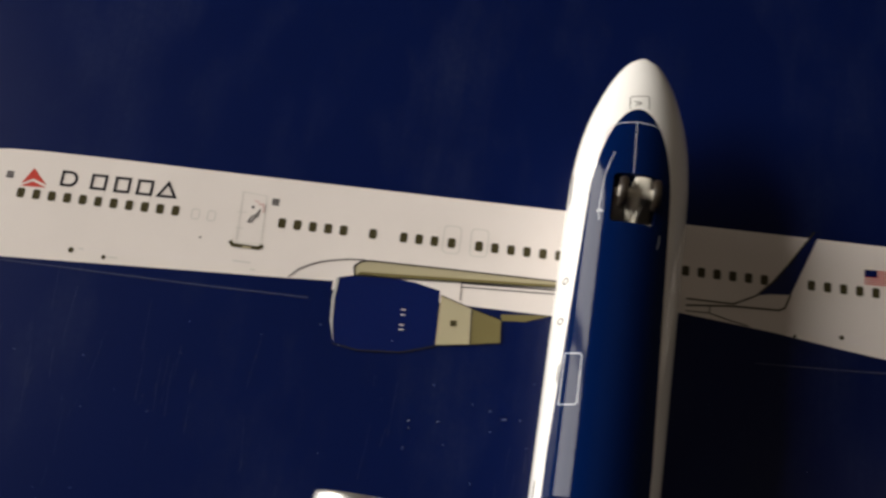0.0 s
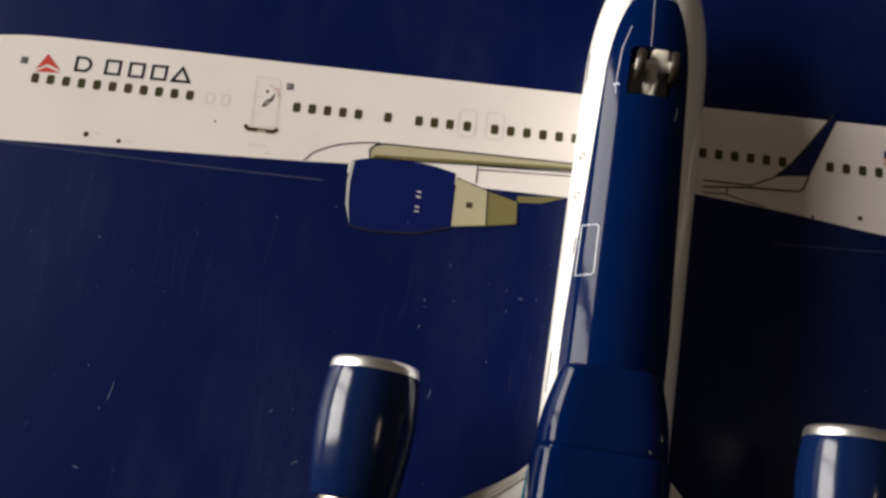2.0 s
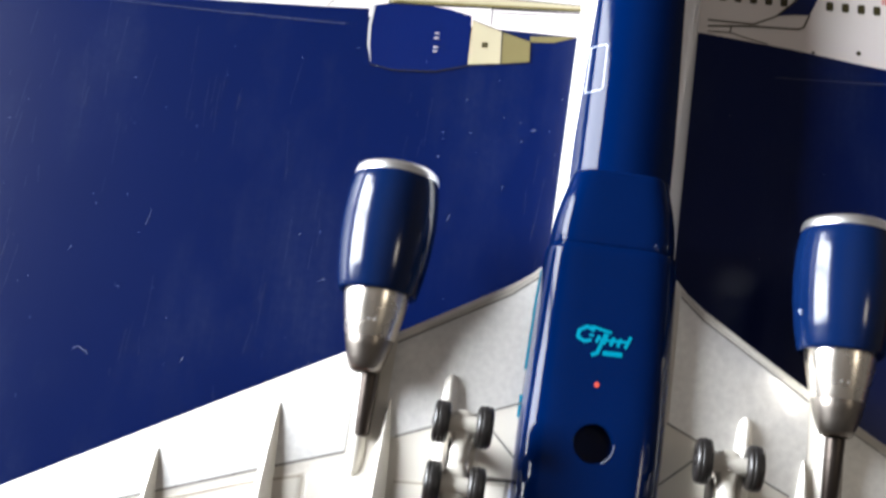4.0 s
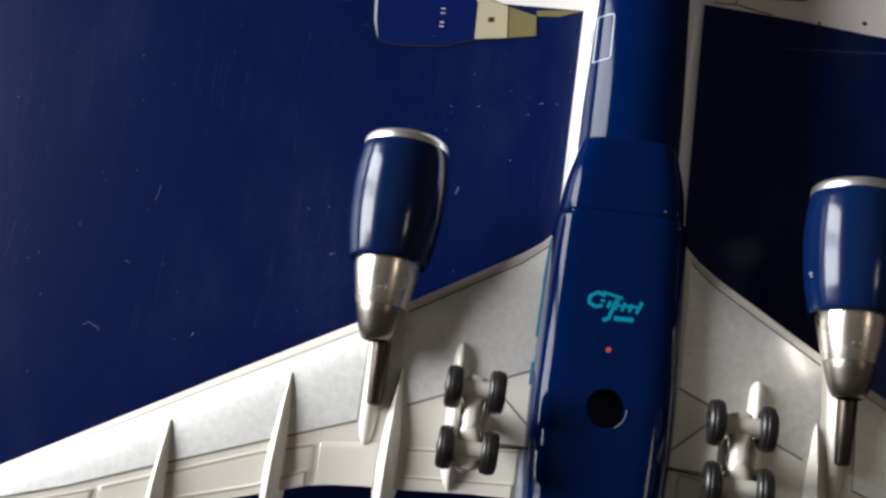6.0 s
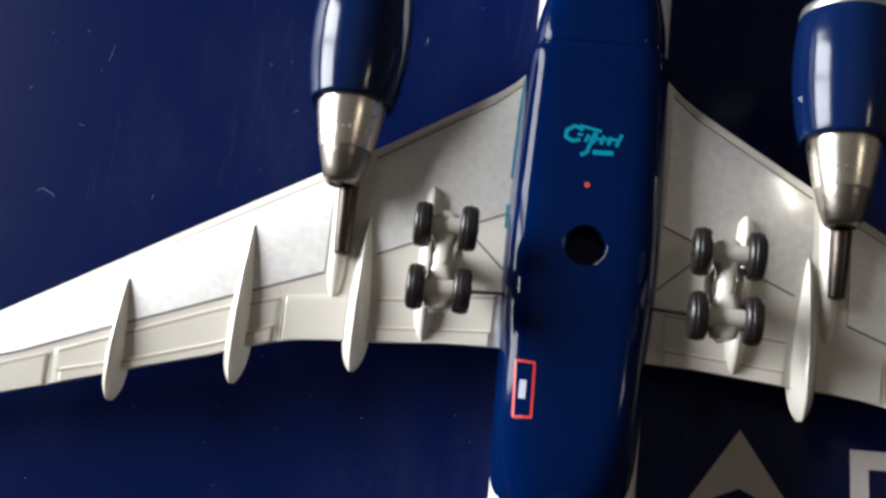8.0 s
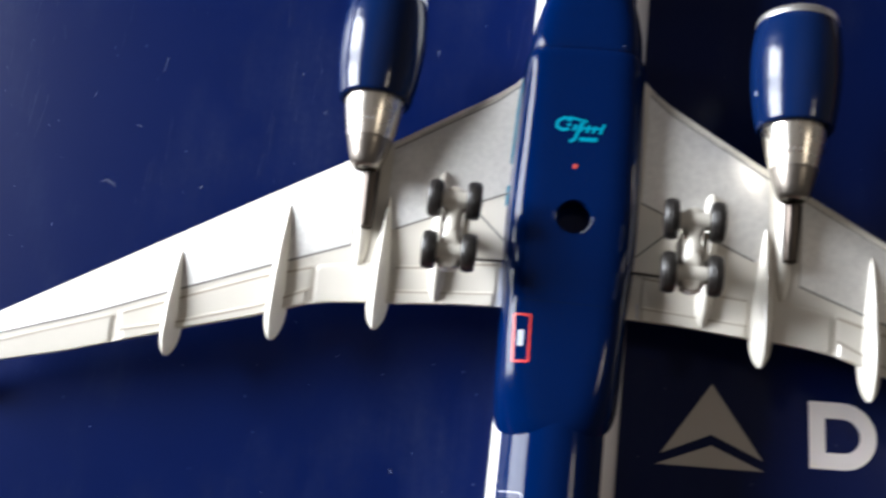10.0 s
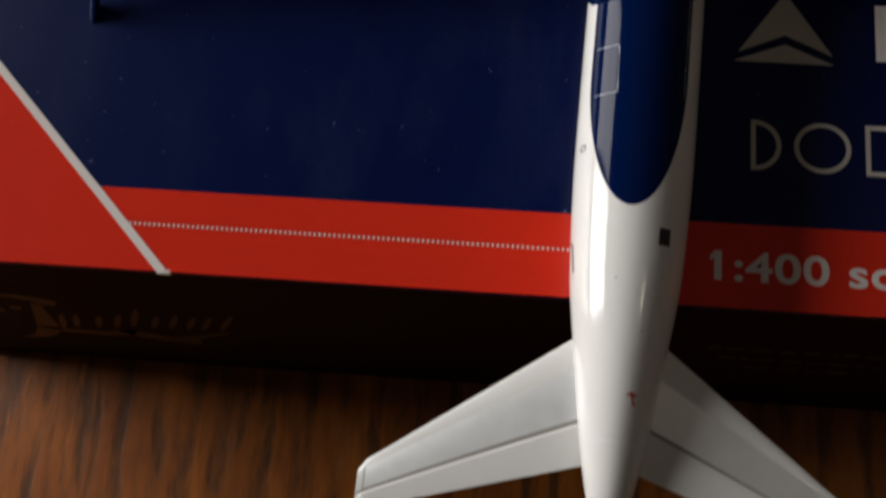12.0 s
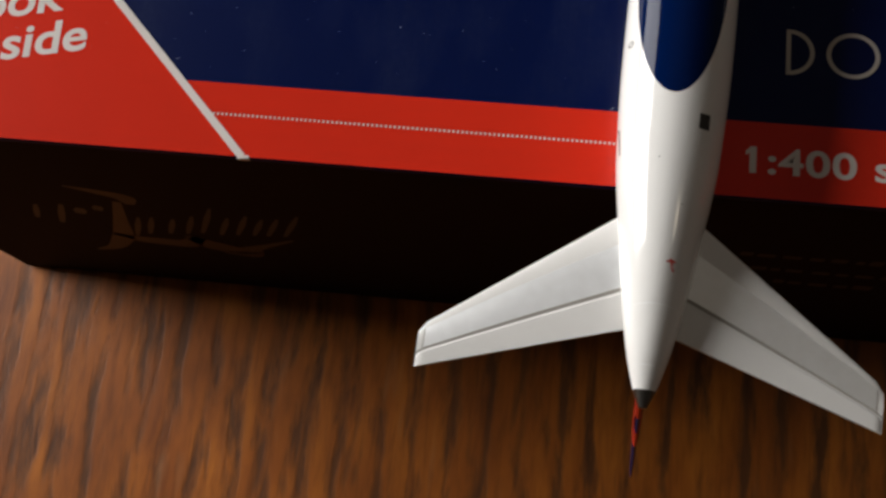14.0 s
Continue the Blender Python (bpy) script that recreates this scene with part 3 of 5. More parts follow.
# wing root strip
ink("printed_wing", [(-19.35, 78.5), (-1.9, 79.5), (-1.9, 80.1), (-12, 80.05), (-18.2, 79.98), (-19.0, 79.8), (-19.5, 79.3)], M_PRINTBEIGE)
ink("wing_shade", [(-19.2, 78.55), (-1.9, 79.52), (-1.9, 79.8), (-18.9, 78.9)], M_PRINTKHAKI, 3)
ink_line("wing_outline", [(-1.9, 80.1), (-12, 80.05), (-18.2, 79.98), (-19.0, 79.8), (-19.5, 79.3), (-19.35, 78.5), (-1.9, 79.5)], 0.12, M_PRINTBLACK, 4)
ink_line("fillet_line", [(-24.95, 77.7), (-24.2, 78.5), (-23.2, 79.04), (-22.2, 79.45), (-21.3, 79.66), (-20, 79.9), (-18.6, 80.0)], 0.1, M_PRINTBLACK)
ink_line("flap_line", [(-10.05, 77.4), (-10.1, 78.95), (-1.9, 79.3)], 0.1, M_PRINTBLACK)
ink_line("flap_line", [(-10.0, 78.6), (-1.9, 78.95)], 0.1, M_PRINTBLACK)
# engine
top = [(-20.8, 78.15), (-18.6, 78.75), (-16.4, 78.75), (-14.0, 78.5), (-11.9, 78.05)]
ink("printed_cowling", [(-20.35, 72.4), (-18.3, 72.05), (-14.6, 72.3), (-11.75, 73.2)] + top[::-1] + [(-20.95, 76.2), (-20.8, 74.2)], M_PRINTBLUE, 3)
ink("printed_lip", [(-20.3, 72.5), (-20.62, 74.2), (-20.75, 76.2), (-20.6, 78.1), (-20.85, 78.1), (-21.0, 76.2), (-20.85, 74.2)], M_PRINTSILVER, 4)
ink_line("cowling_shadow", [(-20.35, 72.4), (-18.3, 72.05), (-14.6, 72.3), (-11.75, 73.2)], 0.12, M_PRINTBLACK, 4)
for y in (75.95, 75.5, 74.6, 74.2):
    ink("latch_mark", [(-14.98, y), (-14.6, y + 0.015), (-14.6, y + 0.1), (-14.98, y + 0.085)], M_CARDWHITE, 4)
ink("printed_nozzle", [(-11.75, 73.25), (-8.85, 73.65), (-9.0, 76.8), (-11.75, 77.65)], M_PRINTBEIGE, 3)
ink("printed_exhaust", [(-8.85, 73.65), (-6.3, 74.1), (-6.4, 76.1), (-9.0, 76.8)], M_PRINTKHAKI, 3)
ink("nozzle_port", [(-10.7, 75.05), (-10.15, 75.08), (-10.15, 75.6), (-10.7, 75.57)], M_PRINTDARK, 4)
ink("printed_keel", [(-6.5, 76.6), (-2.2, 77.0), (-4.4, 76.2), (-6.4, 76.05)], M_PRINTKHAKI, 3)
ink_line("nozzle_edge", [(-11.75, 73.25), (-8.85, 73.65), (-6.3, 74.1), (-6.4, 76.1), (-9.0, 76.8), (-11.75, 77.65)], 0.09, M_PRINTBLACK, 4)
ink_line("nozzle_edge", [(-8.85, 73.65), (-9.0, 76.8)], 0.1, M_PRINTBLACK, 4)
ink("belly_patch", [(-21.1, 77.0), (-2.0, 77.0), (-2.0, 79.05), (-21.1, 78.0)], M_CARDWHITE, 1.5)
# blade at the far wing tip
ink("printed_winglet", [(20.2, 87.35), (20.65, 87.25), (20.4, 86.6), (18.2, 81.35), (16.4, 81.2), (15.2, 80.95), (16.6, 82.4), (18.5, 84.9)], M_PRINTBLUE, 3)
ink_line("winglet_line", [(9.2, 79.95), (13.3, 79.95), (15.2, 80.9), (17.0, 82.7), (20.2, 87.35)], 0.14, M_PRINTDARK, 4)
ink_line("winglet_line", [(9.2, 79.35), (13.3, 79.75), (17.2, 79.85), (17.7, 80.1), (18.2, 81.35)], 0.16, M_PRINTDARK, 4)
ink_line("winglet_line", [(9.2, 78.85), (11.2, 78.9), (11.3, 79.5)], 0.1, M_PRINTDARK, 4)
ink_line("keel_line", [(11.2, 78.9), (13.2, 78.4), (14.6, 78.15)], 0.1, M_PRINTDARK, 4)
# hairline curves of the far wing below the hull
stroke([(-54.3, 76.25), (-44.1, 76.2), (-33.9, 76.07), (-23.05, 76.08)], 0.06, 2, "hairline", M_HAIR)
stroke([(15.3, 75.0), (19.6, 75.15), (23.5, 75.3), (30.2, 75.65)], 0.06, 2, "hairline", M_HAIR)

# front side: plain foil shapes and bars of small text
FY = -0.1


def front_shape(name, pts, mat):
    bm = bmesh.new()
    bm.faces.new([bm.verts.new(Vector((x, FY, z)) * MM) for x, z in pts])
    return part(name, bm, mat, box, "", False)


def brush(name, pts, mat):
    """A pen stroke on the front side that swells in the middle: points (x, z, width)."""
    dense = [station([(i, *p) for i, p in enumerate(pts)], k * (len(pts) - 1) / 28) for k in range(29)]
    bm = bmesh.new()
    last = None
    for k, (x, z, w) in enumerate(dense):
        p, q = dense[max(0, k - 1)], dense[min(28, k + 1)]
        d = Vector((q[0] - p[0], q[1] - p[1])).normalized() * w / 2
        pair = [bm.verts.new(Vector((x + s * d.y, FY, z - s * d.x)) * MM) for s in (1, -1)]
        if last:
            bm.faces.new((*last, *pair[::-1]))
        last = pair
    return part(name, bm, mat, box, "", False)


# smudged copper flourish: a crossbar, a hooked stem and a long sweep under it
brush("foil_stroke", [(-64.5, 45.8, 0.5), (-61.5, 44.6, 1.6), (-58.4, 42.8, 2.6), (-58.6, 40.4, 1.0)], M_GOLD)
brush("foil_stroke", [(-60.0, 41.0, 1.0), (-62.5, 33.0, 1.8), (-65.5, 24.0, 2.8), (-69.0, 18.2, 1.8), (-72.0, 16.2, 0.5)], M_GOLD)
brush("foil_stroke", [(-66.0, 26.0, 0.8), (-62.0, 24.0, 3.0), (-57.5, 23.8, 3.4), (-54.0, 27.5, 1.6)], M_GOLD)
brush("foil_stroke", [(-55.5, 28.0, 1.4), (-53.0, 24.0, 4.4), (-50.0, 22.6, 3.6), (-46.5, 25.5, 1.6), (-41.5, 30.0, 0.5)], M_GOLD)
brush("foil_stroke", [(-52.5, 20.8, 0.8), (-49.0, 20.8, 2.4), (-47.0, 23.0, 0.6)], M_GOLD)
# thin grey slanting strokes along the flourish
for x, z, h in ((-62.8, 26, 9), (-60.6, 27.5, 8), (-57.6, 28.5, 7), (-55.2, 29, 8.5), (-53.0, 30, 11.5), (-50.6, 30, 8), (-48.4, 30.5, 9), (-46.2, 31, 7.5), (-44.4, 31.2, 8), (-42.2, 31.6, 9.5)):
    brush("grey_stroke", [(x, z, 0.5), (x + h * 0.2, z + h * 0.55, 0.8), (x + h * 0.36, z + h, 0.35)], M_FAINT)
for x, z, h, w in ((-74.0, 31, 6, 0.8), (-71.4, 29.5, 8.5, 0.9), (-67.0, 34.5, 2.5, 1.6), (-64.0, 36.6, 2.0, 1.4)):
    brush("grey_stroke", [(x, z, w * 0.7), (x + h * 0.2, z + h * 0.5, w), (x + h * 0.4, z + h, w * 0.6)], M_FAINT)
# three rows of small grey text bars
rng = random.Random(9)
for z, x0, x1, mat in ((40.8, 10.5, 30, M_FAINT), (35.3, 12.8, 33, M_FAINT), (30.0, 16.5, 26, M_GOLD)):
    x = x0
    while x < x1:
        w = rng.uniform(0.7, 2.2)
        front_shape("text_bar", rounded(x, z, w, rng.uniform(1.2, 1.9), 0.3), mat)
        x += w + rng.uniform(0.35, 1.1)

# lint and rubbed specks on the lid
bm = bmesh.new()
rng = random.Random(4)
known = [(-11.9, 59.0, 0.7, 1.3), (-10.8, 66.9, 0.22, 0), (-5.4, 67.7, 0.4, 0.2), (-13.4, 64.4, 0.3, 1.0), (-13.2, 66.7, 0.18, 0), (-21.9, 52.4, 0.6, 0.6), (-38.9, 50.1, 0.5, -0.4), (-43.5, 52.9, 0.5, 1.2), (-24.3, 56.2, 0.25, 0.8), (-32.4, 44.5, 0.4, 1.1), (-47.9, 14.7, 0.25, 0), (-13.0, 20.7, 0.4, -1.0), (-26.7, 14.7, 0.35, 1.5), (-41.9, 11.1, 0.3, 0.3), (-48.4, 9.8, 0.45, 0.5), (-5.6, 7.8, 0.4, 0.9)]
for _ in range(180):
    known.append((rng.uniform(-66, 30), rng.uniform(9, 74), rng.choice((0.05, 0.06, 0.08, 0.12)), rng.uniform(-0.3, 1.6)))
for x, y, ln, a in known:
    d, w = Vector((math.cos(a), math.sin(a))) * ln / 2, 0.013 if ln > 0.45 else 0.02 if ln > 0.2 else 0.028
    nrm = Vector((-d.y, d.x)).normalized() * w
    flat(bm, [(x - d.x + nrm.x * 0.4, y - d.y + nrm.y * 0.4), (x - d.x - nrm.x * 0.4, y - d.y - nrm.y * 0.4), (x + d.x - nrm.x, y + d.y - nrm.y), (x + d.x + nrm.x, y + d.y + nrm.y)], H + 0.09)
for curl, w in (([(-41.56, 44.38), (-41.3, 44.6), (-41.05, 44.67), (-40.7, 44.4), (-40.4, 44.32), (-40.25, 44.2), (-40.21, 44.05)], 0.009), ([(-37.5, 55.6), (-37.3, 56.3), (-37.2, 57.1)], 0.007)):
    for p, q in zip(curl, curl[1:]):
        d = (Vector(q) - Vector(p)).normalized() * w
        flat(bm, [(p[0] - d.y, p[1] + d.x), (p[0] + d.y, p[1] - d.x), (q[0] + d.y, q[1] - d.x), (q[0] - d.y, q[1] + d.x)], H + 0.09)
tagged(part("lint", bm, M_LINT, None, "", False), "fine white lint and scuffs on the box lid", "lint", "", "stuff")

bm = bmesh.new()
for i in range(130):
    if i % 5 == 0:
        cx, cy, ca = rng.gauss(-36, 17), rng.uniform(36, 72), rng.gauss(1.57, 0.07)
    x, y, ln, a = cx + rng.gauss(0, 1.0), cy + rng.gauss(0, 3.0), rng.choice((0.5, 1.0, 1.6, 2.6, 4.5)), ca + rng.gauss(0, 0.06)
    p = Vector((x, y))
    for k in range(5):
        a += rng.gauss(0, 0.02)
        q = p + Vector((math.cos(a), math.sin(a))) * ln / 5
        w = Vector((-math.sin(a), math.cos(a))) * rng.uniform(0.004, 0.011)
        flat(bm, [(p.x + w.x, p.y + w.y), (p.x - w.x, p.y - w.y), (q.x - w.x, q.y - w.y), (q.x + w.x, q.y + w.y)], H + 0.085)
        p = q
tagged(part("hairline_scratches", bm, M_SCRATCH, None, "", False), "faint pale hairline scratches in the gloss lid", "scratches", "", "stuff")
# torn card where the white line meets the edge
part("worn_edge", block(bmesh.new(), -40.9, -39.7, -0.12, 0.3, H - 0.5, H + 0.05, 0.08), M_CARDWHITE, box, "bare white card at a worn edge")

# ---- the model airliner, on its back ----
HULL = [  # station, half width, belly, roof
    (0.0, 0.35, 4.75, 4.05), (1.4, 0.95, 5.3, 3.5), (5.4, 2.05, 6.9, 2.4), (13.9, 3.45, 8.9, 0.95), (22.0, 4.5, 9.75, 0.25), (32.0, 4.9, 10.1, 0.0),
    (45.0, 4.95, 10.2, 0.0), (60.0, 4.95, 10.2, 0.0), (102.5, 4.95, 10.2, 0.0), (107.6, 4.88, 10.05, 0.3), (110.6, 4.62, 9.8, 0.95), (113.05, 4.15, 9.4, 1.75),
    (115.05, 3.5, 8.95, 2.7), (117.0, 2.66, 8.2, 3.9), (118.45, 1.78, 7.4, 5.1), (119.33, 0.95, 6.8, 5.9), (119.68, 0.25, 6.45, 6.25)]
HULL_SIDE = 56


def hull_ring(y, hw, zt, zb):
    zc, hz = (zt + zb) / 2, (zt - zb) / 2
    return [(hw * math.cos(2 * math.pi * i / HULL_SIDE), y, zc + hz * math.sin(2 * math.pi * i / HULL_SIDE)) for i in range(HULL_SIDE)]


def hull_top(x, y):
    hw, zt, zb = station(HULL, y)
    return (zt + zb) / 2 + (zt - zb) / 2 * math.sqrt(max(0.0, 1 - (x / hw) ** 2))


plane = tagged(new("model_airplane"), "blue and white die-cast airliner model lying upside down on its box", "model airplane")
plane.matrix_world = pose(-1.72 * MM, -20.7 * MM, (H + 5.12) * MM, 0, 0, -2.4) @ pose(0, 0, 0, 0, -2.6, 0) @ pose(0, 0, -5.1 * MM)

stops = [k * 1.0 for k in range(2, 105)] + [104.7 + 0.45 * k for k in range(35)]
rings = [hull_ring(y, *station(HULL, y)) for y in [1.45] + stops if y <= 119.6] + [hull_ring(119.68, *HULL[-1][1:])]
fuselage = part("fuselage", loft(bmesh.new(), rings), M_LIVERY, plane, "white gloss body with a deep blue belly")
part("tail_cone", loft(bmesh.new(), [hull_ring(y, *[v * 1.0 for v in station(HULL, y)]) for y in (0.0, 0.25, 0.6, 1.0, 1.44)]), M_EXHAUST, plane, "dark grey exhaust cone")
cut(fuselage, part("cutter", block(bmesh.new(), -1.75, 1.75, 103.3, 107.45, 6.6, 12, 0.3), M_WING, plane))

# nose gear folded in its open bay
part("bay_floor", block(bmesh.new(), -1.7, 1.7, 103.35, 107.4, 6.62, 6.9), M_WING, plane, "pale grey wheel bay")
part("bay_wall", block(bmesh.new(), -0.9, 1.68, 103.34, 103.62, 6.9, 9.3, 0.08), M_WING, plane, "pale back wall of the wheel bay")
# black block puts the bay's left-hand shade into the colour
part("bay_wall", block(bmesh.new(), -1.72, -1.5, 103.5, 107.3, 6.9, 9.0, 0.05), M_DARK, plane, "wheel bay side coloured black for its shade")
nose_gear = part("nose_gear", tube(bmesh.new(), (0.15, 103.6, 7.3), (-0.1, 105.6, 10.4), 0.62, 0.5, 18, 0.15), M_WING, plane, "cream strut with dark wheels")
part("axle", tube(bmesh.new(), (-0.9, 105.75, 10.2), (1.7, 105.75, 10.2), 0.42, 0.42, 16, 0.1), M_WING, nose_gear)
part("steering_block", block(bmesh.new(), -0.15, 1.25, 105.5, 107.15, 8.3, 10.55, 0.3, 3), M_WING, nose_gear, "cream steering block")
part("drag_link", tube(bmesh.new(), (0.25, 103.7, 8.6), (0.5, 104.9, 9.8), 0.2, 0.24, 12, 0.06), M_WING, nose_gear)
for x in (-0.95, 1.6):
    prof = [(-0.2, 0.3), (-0.28, 0.75), (-0.33, 1.0), (-0.28, 1.18), (-0.14, 1.26), (0.14, 1.26), (0.28, 1.18), (0.33, 1.0), (0.28, 0.75), (0.2, 0.3)]
    part("wheel", loft(bmesh.new(), [[(x + a, 105.7 + r * math.cos(2 * math.pi * k / 28), 10.35 + r * math.sin(2 * math.pi * k / 28)) for k in range(28)] for a, r in prof]), M_TYRE, nose_gear, "small dark brown wheel")
    part("hub", tube(bmesh.new(), (x - 0.36, 105.7, 10.35), (x + 0.36, 105.7, 10.35), 0.45, 0.45, 20, 0.05), M_WING, nose_gear)

# inked lines on the belly
ink_lines = [
    ("nose_panel", [(-1.02, 113.42), (-1.08, 114.5), (-0.95, 114.68), (0.3, 114.85), (0.45, 114.7), (0.5, 113.5)], 0.07, M_LINE, False),
    ("nose_arrow", [(-0.72, 114.2), (-0.12, 114.08), (-0.6, 113.78)], 0.1, M_LINE, False),
    ("door_line", [(-2.72, 110.5), (-2.6, 111.3), (-2.35, 111.75), (-1.8, 112.0), (-0.3, 112.15), (1.1, 112.05), (1.75, 111.8)], 0.07, M_PALE, False),
    ("door_line", [(-0.37, 112.1), (-0.26, 107.5)], 0.05, M_PALE, False),
    ("door_line", [(-1.88, 109.3), (-2.42, 107.4), (-2.6, 104.2), (-2.5, 103.4)], 0.05, M_PALE, False),
    ("chipped_paint", [(-2.75, 104.15), (-2.5, 104.25), (-2.3, 104.1)], 0.12, M_PALE, False),
    ("chipped_paint", [(2.2, 101.6), (2.32, 102.3), (2.28, 102.7)], 0.06, M_PALE, False),
    ("entry_door", [(-4.86, 105.4), (-4.78, 105.6), (-4.76, 108.0), (-4.82, 108.3)], 0.09, M_LINE, False),
    ("side_mark", [(-4.75, 79.9), (-4.7, 83.0)], 0.08, M_LINE, False),
    ("side_mark", [(-4.1, 90.4), (-4.06, 91.8)], 0.12, M_LINE, False),
    ("cargo_door", [(-2.62, 88.68), (-2.5, 88.85), (-2.54, 92.4), (-2.68, 92.6), (-3.75, 92.62), (-3.78, 88.66)], 0.07, M_PALE, True),
    ("cargo_door", [(-3.85, 39.88), (-2.25, 39.86), (-2.12, 39.7), (-2.1, 39.0)], 0.06, M_PALE, False),
    ("cargo_door", [(-3.75, 35.7), (-2.12, 35.72), (-2.02, 35.9), (-2.04, 36.6)], 0.06, M_PALE, False),
    ("cargo_door", [(-2.04, 36.6), (-2.1, 39.0)], 0.03, M_PALE, False),
    ("side_door", [(-4.62, 24.0), (-4.45, 23.6), (-4.32, 22.3), (-4.22, 21.35), (-4.38, 20.95)], 0.1, M_LINE, False),
]
for name, pts, w, mat, loop in ink_lines:
    part(name, ribbon(bmesh.new(), pts, w, hull_top, 0.03, loop), mat, plane, "", False)
for y in (98.6, 95.3, 31.5):
    part("port_ring", ribbon(bmesh.new(), arc(-4.35 if y > 50 else -4.3, y, 0.17, 0.26, 0, 360, 12), 0.1, hull_top, 0.03), M_LINE, plane, "", False)
part("black_hatch", sheet(bmesh.new(), 2.08, 2.98, lambda x: 23.44 + 0.05 * (x - 2.0), lambda x: 24.79 + 0.1 * (x - 2.0), hull_top, 0.03, 6, 6), M_BROWN, plane, "small dark brown hatch")
part("red_mark", spot(bmesh.new(), 1.02, 11.8, 0.22, hull_top, 1.0, 0.4), M_RED, plane, "chipped red dot")
for pts in ([(0.5, 11.78), (0.9, 11.85)], [(0.95, 11.5), (1.12, 11.05), (1.2, 11.2)]):
    part("red_mark", ribbon(bmesh.new(), pts, 0.14, hull_top, 0.03), M_RED, plane, "", False)
for x, y, r in ((-0.97, 20.49, 0.06), (1.29, 16.65, 0.06), (3.35, 38.4, 0.1), (-4.1, 40.6, 0.09)):
    part("speck", spot(bmesh.new(), x, y, r, hull_top, 1.0, 0.3), M_LINE, plane, "", False)
part("seam_line", ribbon(bmesh.new(), [(-1.7, 8.15), (-0.6, 8.3), (0.8, 8.3), (1.7, 8.15)], 0.04, hull_top, 0.02), M_TAILGREY, plane, "", False)
part("seam_line", ribbon(bmesh.new(), [(-0.6, 3.4), (0.6, 3.4)], 0.04, hull_top, 0.02), M_TAILGREY, plane, "", False)

# belly fairing
FAIRING = [(42.2, 3.5, 8.2), (42.9, 3.9, 9.0), (43.6, 4.25, 9.6), (44.4, 4.5, 10.0), (45.2, 4.65, 10.2), (46.0, 4.75, 10.28), (47.5, 4.88, 10.37), (50.0, 4.95, 10.47), (54.0, 5.0, 10.56), (57.0, 5.22, 10.6), (62.0, 5.38, 10.64), (70.0, 5.26, 10.6), (74.5, 5.12, 10.56), (75.45, 5.06, 10.54), (75.75, 5.0, 10.5), (75.84, 4.92, 10.43)]
FAIRING_NOSE = [(75.86, 4.7, 10.42), (75.95, 4.76, 10.47), (76.4, 4.78, 10.5), (77.7, 4.7, 10.48), (79.2, 4.46, 10.45), (80.6, 4.12, 10.41), (81.5, 3.9, 10.36), (81.75, 3.8, 10.28), (81.88, 3.6, 10.05)]
FAIR_X = -0.22


def fairing_square(y):
    """How square the section is: boxy along the wing, round where it runs out at the back."""
    return float(np.interp(y, [42.0, 44.0, 47.0, 52.0], [2.1, 2.5, 3.6, 5.0]))


def fairing_top(x, y):
    hw, zt = station(FAIRING, y)
    n = fairing_square(y)
    return 4.5 + (zt - 4.5) * max(0.0, 1 - abs((x - FAIR_X) / hw) ** n) ** (1 / n)


def fairing_ring(y, hw, zt, k=60):
    pts = []
    n = fairing_square(y)
    for i in range(k + 1):
        a = math.pi * i / k
        c, s = math.cos(a), math.sin(a)
        pts.append((FAIR_X + hw * math.copysign(abs(c) ** (2 / n), c), y, 4.5 + (zt - 4.5) * abs(s) ** (2 / n)))
    return pts


part("fairing_nose", loft(bmesh.new(), [fairing_ring(*r) for r in smooth_table(FAIRING_NOSE, 60)]), M_BLUE, plane, "deep blue gloss front of the wing fairing")
fairing = part("belly_fairing", loft(bmesh.new(), [fairing_ring(*r) for r in smooth_table(FAIRING, 130)]), M_BLUE, plane, "deep blue gloss wing fairing")
cut(fairing, part("cutter", tube(bmesh.new(), (-0.12, 61.25, 7.5), (-0.12, 61.25, 12), 1.4, 1.4, 40), M_BLUE, plane))
cut(fuselage, part("cutter", tube(bmesh.new(), (-0.12, 61.25, 7.0), (-0.12, 61.25, 12), 1.39, 1.39, 40), M_BLUE, plane))
bm = tube(bmesh.new(), (-0.12, 61.25, 7.9), (-0.12, 61.25, 8.7), 1.5, 1.5, 30)
part("stand_socket", bm, M_BLUE, plane, "dark round stand hole")
bm = loft(bmesh.new(), [[(-0.12 + r * math.cos(2 * math.pi * k / 40), 61.25 + r * math.sin(2 * math.pi * k / 40), z) for k in range(40)] for r, z in ((1.37, 10.1), (1.38, 10.55), (1.4, 10.63), (1.46, 10.645), (1.55, 10.6))], False)
part("socket_rim", bm, M_BLUE, plane)
# pale arc: rim chips together with the rim's highlight, drawn as colour
part("rim_chip_glint", ribbon(bmesh.new(), arc(-0.12, 61.25, 1.45, 1.45, -62, 4, 14), 0.07, lambda px, py: 10.66, 0.0), M_CHIP, plane, "thin crescent of worn chips and painted glint on the hole's rim", False)
part("seam_chip", spot(bmesh.new(), 2.75, 76.3, 0.07, lambda px, py: 10.51, 0.5, 0.3), M_CHIP, plane, "worn pale paint chip", False)
part("seam_chip", spot(bmesh.new(), -4.0, 75.72, 0.08, fairing_top, 0.5, 0.3), M_CHIP, plane, "worn pale paint chip", False)
